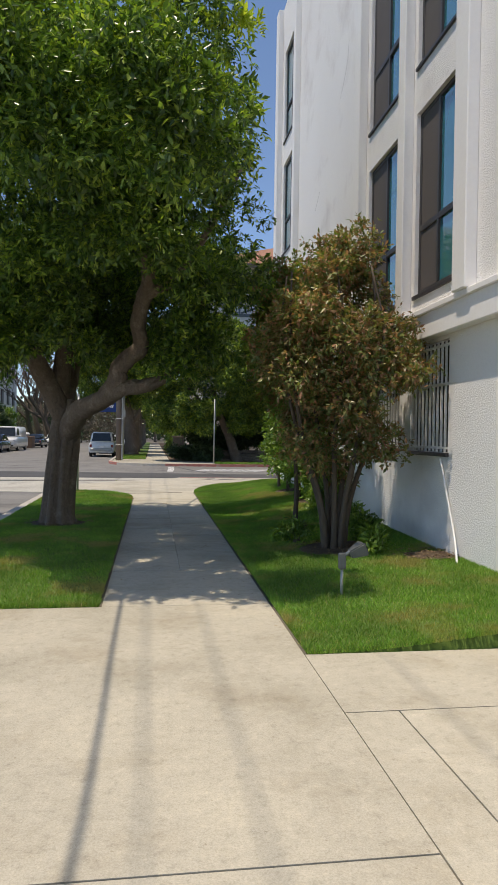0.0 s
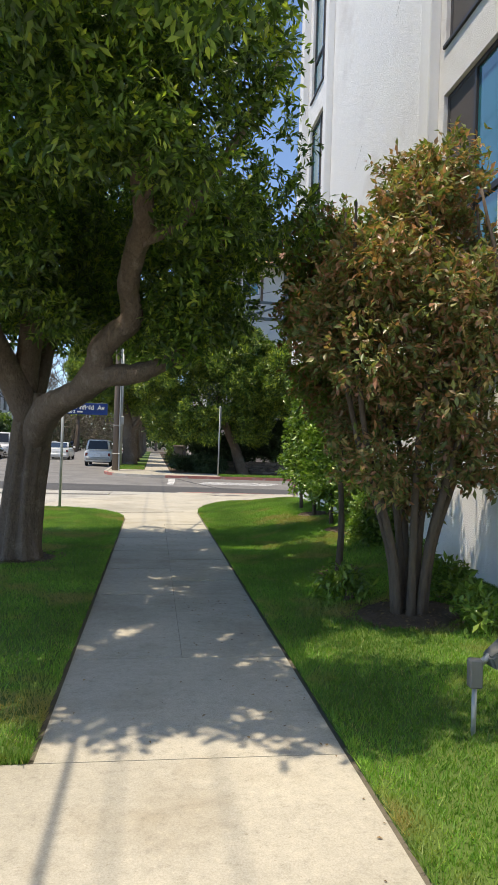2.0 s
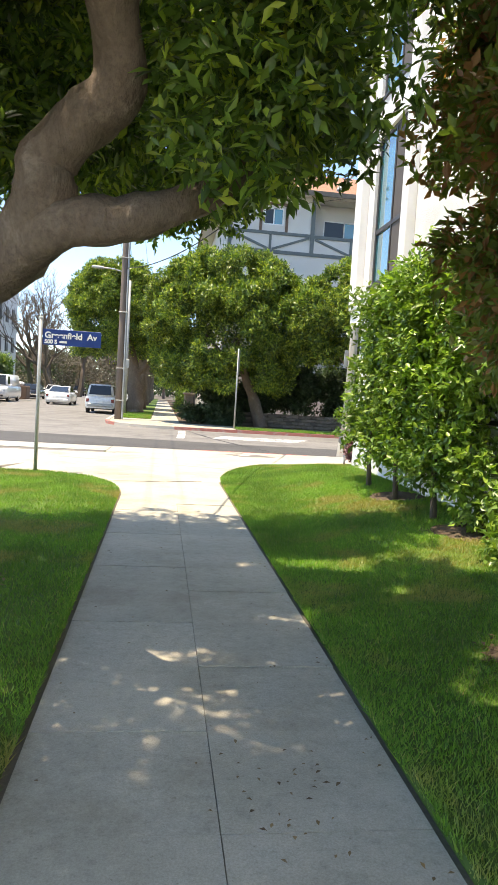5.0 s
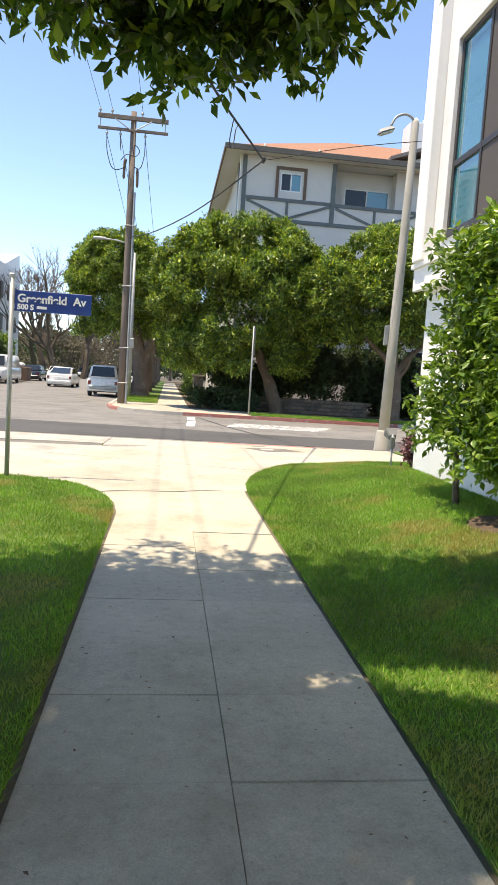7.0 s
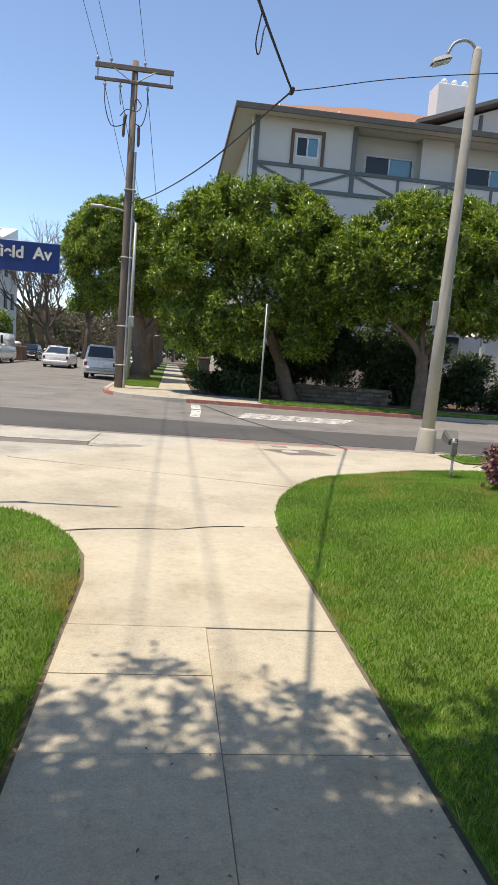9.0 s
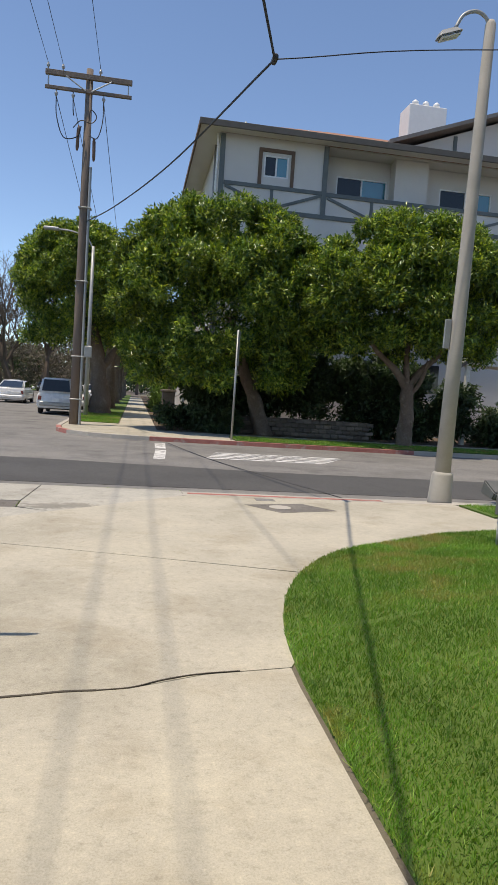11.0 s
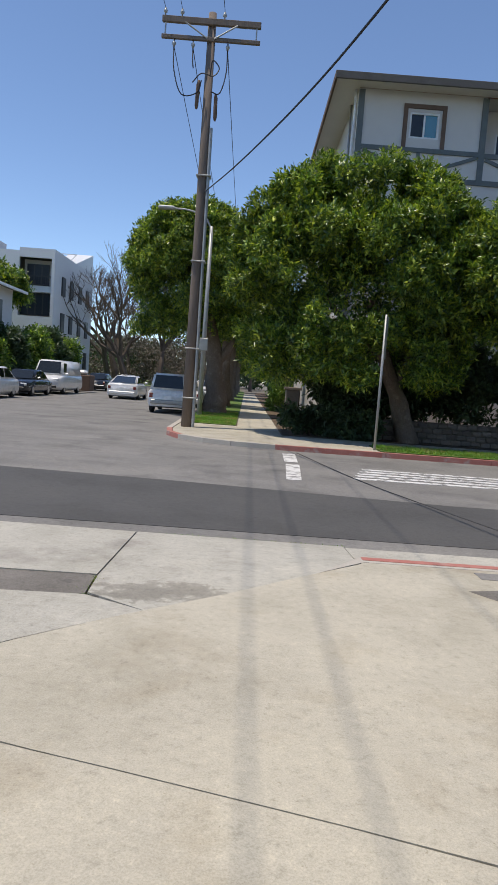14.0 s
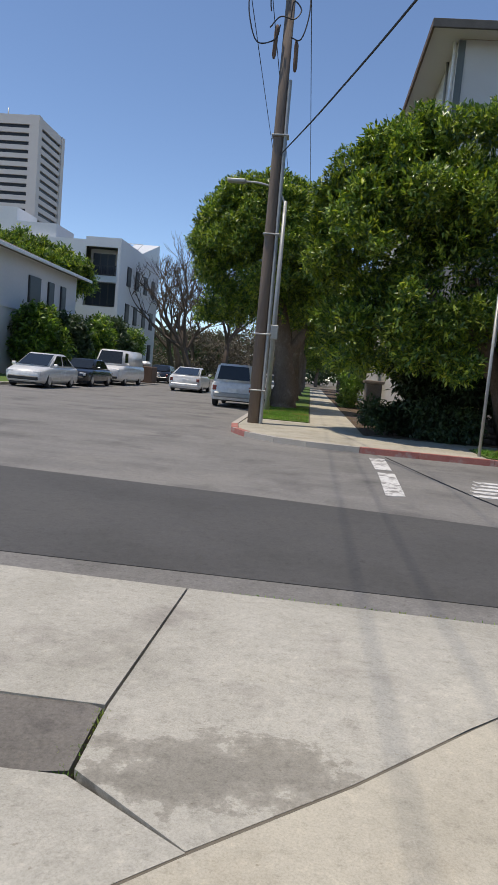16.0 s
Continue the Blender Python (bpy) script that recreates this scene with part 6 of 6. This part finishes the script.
def bare_tree(label, at, h, seed):
    q = random.Random(seed)
    t = thing("bare_tree", label, "tree", at, group="bare trees")
    twigs = bmesh.new()

    def grow(bm_, p, d, length, r, depth):
        pts, rr = [p], [r]
        cur = p.copy()
        for _ in range(3):
            d = (d + Vector((q.uniform(-0.25, 0.25), q.uniform(-0.25, 0.25), q.uniform(-0.08, 0.16)))).normalized()
            cur = cur + d * length / 3
            pts.append(cur.copy())
            rr.append(r * (1 - 0.16 * len(rr)))
        tube(bm_, pts, rr, 6 if depth < 2 else 3)
        if depth < 5:
            for _ in range(3 if depth < 3 else 4):
                nd = (d + Vector((q.uniform(-0.9, 0.9), q.uniform(-0.9, 0.9), q.uniform(-0.2, 0.6)))).normalized()
                grow(twigs, pts[q.choice((2, 3, 3))].copy(), nd, length * q.uniform(0.6, 0.8), max(0.02, r * 0.52), depth + 1)

    tr = bmesh.new()
    grow(tr, Vector((0, 0, -0.1)), Vector((0.05, 0, 1)), h * 0.3, h * 0.028, 0)
    part("trunk", tr, M_TWIG, t)
    part("branchwork", twigs, M_TWIG, t)


for i, (x, y, h) in enumerate(((-13.2, 92, 17), (-16.5, 104, 19), (-11.0, 101, 16), (-14.5, 98, 17), (-19, 110, 18), (-13, 115, 16), (-18, 122, 15))):
    bare_tree("leafless brown street tree far down the street", (x, y, 0), h, 200 + i)
woods = tagged(new("far_woods"), "hazy green and brown trees closing the end of the street", "woods", kind="stuff")
q_ = np.random.default_rng(44)
lo = [(q_.uniform(-90, 60), q_.uniform(150, 185), q_.uniform(1.5, 7.5), 3.0, 3.0, 2.6) for _ in range(260)]
crown("crowns", q_, lo, 22000, 3, 0.9, 0.5, M_LEAF_DARK, woods)
lo = [(q_.uniform(-24, -5), q_.uniform(112, 138), q_.uniform(1.0, 7.5), 1.7, 1.7, 1.5) for _ in range(60)]
crown("crowns", q_, lo, 5200, 4, 0.4, 0.14, M_LEAF_DORMANT, woods)

# ---- mulch, grass blades, fallen leaves ----


def mulch(x, y, r, seed):
    q = random.Random(seed)
    b = bmesh.new()
    c = b.verts.new((x, y, lawn_z(x, y) + 0.03))
    n = 18
    ring = [b.verts.new((x + r * q.uniform(0.65, 1.25) * math.cos(2 * math.pi * k / n), y + r * q.uniform(0.65, 1.25) * math.sin(2 * math.pi * k / n), 0)) for k in range(n)]
    for v_ in ring:
        v_.co.z = lawn_z(v_.co.x, v_.co.y) + 0.004 if v_.co.x > 0 else 0.03
    for k in range(n):
        b.faces.new((c, ring[k], ring[(k + 1) % n]))
    tagged(part("mulch_bed", b, M_DIRT, smooth=True), "bed of dark mulch round the plant stems", "mulch", kind="structure")


MULCH = [(2.4, 8.85, 0.5), (2.27, 10.7, 0.26), (3.2, 13.5, 0.4), (3.2, 15.5, 0.4), (-1.5, 12.05, 0.5), (3.3, 7.9, 0.35)]
for i, (x, y, r) in enumerate(MULCH):
    mulch(x, y, r, i)

g_ = np.random.default_rng(77)
chips = tagged(new("mulch_chips"), "dry leaves and bark chips lying on the mulch beds", "mulch", kind="stuff")
for x, y, r in MULCH[:2] + MULCH[4:]:
    n_ = int(420 * r)
    a_, q_ = g_.uniform(0, 2 * math.pi, n_), r * 1.15 * np.sqrt(g_.uniform(0, 1, n_))
    cx, cy = x + q_ * np.cos(a_), y + q_ * np.sin(a_)
    cz = np.array([(lawn_z(u, v) if u > 0 else 0.022) + 0.03 for u, v in zip(cx, cy)])
    leaf_mesh("chips", np.stack([cx, cy, cz], 1), np.stack([g_.normal(size=n_), g_.normal(size=n_), g_.uniform(-0.2, 0.3, n_)], 1), np.tile([0.0, 0, 1], (n_, 1)), 0.05, 0.022, M_LEAF_DRY, chips, rng=g_)


def blades(name, label, x, y, z, h, w, material):
    n = len(x)
    a = g_.uniform(0, 2 * math.pi, n)
    s = np.stack([np.cos(a), np.sin(a), np.zeros(n)], 1) * w / 2
    lean = np.stack([g_.normal(0, 0.45, n), g_.normal(0, 0.45, n), np.ones(n)], 1)
    hh = (h * g_.uniform(0.6, 1.25, n))[:, None]
    b0 = np.stack([x, y, z], 1)
    v = np.stack([b0 - s, b0 + s, b0 + lean * hh], 1).reshape(-1, 3)
    me = bpy.data.meshes.new(name)
    me.vertices.add(len(v))
    me.vertices.foreach_set("co", v.ravel())
    f = np.arange(len(v))
    me.loops.add(len(v))
    me.loops.foreach_set("vertex_index", f)
    me.polygons.add(n)
    me.polygons.foreach_set("loop_start", np.arange(0, len(v), 3))
    me.update(calc_edges=True)
    me.materials.append(material)
    return tagged(new(name, me), label, "grass", kind="stuff")


def scatter(n, x0, x1, y0, y1, inside, zf):
    x, y = g_.uniform(x0, x1, n), g_.uniform(y0, y1, n)
    ok = np.array([inside(a, b) for a, b in zip(x, y)])
    x, y = x[ok], y[ok]
    return x, y, np.array([zf(a, b) for a, b in zip(x, y)])


def off_mulch(a, b):
    return all((a - mx) ** 2 + (b - my) ** 2 > (mr * 0.9) ** 2 for mx, my, mr in MULCH)


blades("lawn_grass", "short green lawn grass with a few straw blades", *scatter(240000, 1.14, 3.58, 5.08, 18.9, lambda a, b: a > edge_x(RIGHT_EDGE, b) + 0.022 and off_mulch(a, b), lawn_z), 0.032, 0.0065, M_GRASS)
blades("lawn_grass", "short green lawn grass with a few straw blades", *scatter(260000, 1.14, 7.0, 17.5, 23.1, lambda a, b: a > edge_x(RIGHT_EDGE, b) + 0.03 and (b > 18.9 or a > 3.75) and not (a > 3.4 and b < 18.95), lawn_z), 0.03, 0.0065, M_GRASS)
blades("lawn_grass", "short green lawn grass on the parkway", *scatter(130000, -2.5, -0.36, 6.5, 18.8, lambda a, b: a < edge_x(LEFT_EDGE, b) - 0.03 and off_mulch(a, b), lambda a, b: 0.02), 0.034, 0.007, M_GRASS)
xe = np.concatenate([g_.uniform(1.16, 3.55, 2600), g_.uniform(-2.5, -0.4, 2400), 1.165 + np.abs(g_.normal(0, 0.022, 5000)), -0.405 - np.abs(g_.normal(0, 0.028, 4000))])
ye = np.concatenate([g_.uniform(5.05, 5.12, 2600), g_.uniform(6.49, 6.56, 2400), g_.uniform(5.1, 18.2, 5000), g_.uniform(6.5, 16.8, 4000)])
blades("edge_grass", "ragged grass along the pavement edges", xe, ye, np.concatenate([np.array([lawn_z(a, 5.1) - 0.02 for a in xe[:2600]]), np.full(11400, 0.004)]), 0.05, 0.008, M_GRASS)
blades("far_grass", "short green grass of the far parkway strips", *scatter(16000, 3.4, 13, 35.2, 36.8, lambda a, b: True, lambda a, b: FARZ + 0.015), 0.07, 0.02, M_GRASS)
blades("far_grass", "short green grass of the far parkway strips", *scatter(12000, -2.15, -0.4, 41.1, 50, lambda a, b: True, lambda a, b: FARZ + 0.015), 0.07, 0.02, M_GRASS)
blades("far_grass", "short green grass beside the street lamp", *scatter(5000, 5.25, 8, 23.45, 24.35, lambda a, b: True, lambda a, b: 0.015), 0.05, 0.01, M_GRASS)

blades("joint_weeds", "small green weeds in the gutter joints", np.concatenate([g_.normal(-1.13, 0.03, 160), g_.uniform(-0.9, 1.0, 120)]), np.concatenate([g_.uniform(23.18, 23.62, 160), g_.normal(25.33, 0.015, 120)]), np.concatenate([np.full(160, -0.045), np.full(120, -0.085)]), 0.018, 0.008, M_GRASS)
n_ = 190
lx = np.concatenate([g_.uniform(-0.35, 1.1, 120), g_.normal(0.62, 0.1, 30), 1.12 - np.abs(g_.normal(0, 0.06, 40))])
ly = np.concatenate([g_.uniform(6.5, 15, 120), g_.normal(9.6, 0.25, 30), g_.uniform(5.5, 15, 40)])
pp = np.stack([lx, ly, np.full(n_, 0.006)], 1)
dd = np.stack([g_.normal(size=n_), g_.normal(size=n_), g_.uniform(0, 0.2, n_)], 1)
litter = tagged(new("fallen_leaves"), "scattered small dry leaves on the pavement", "leaf litter", kind="stuff")
leaf_mesh("leaf_litter", pp, dd, np.tile([0.0, 0, 1], (n_, 1)), 0.023, 0.012, M_LEAF_DRY, litter, rng=g_)
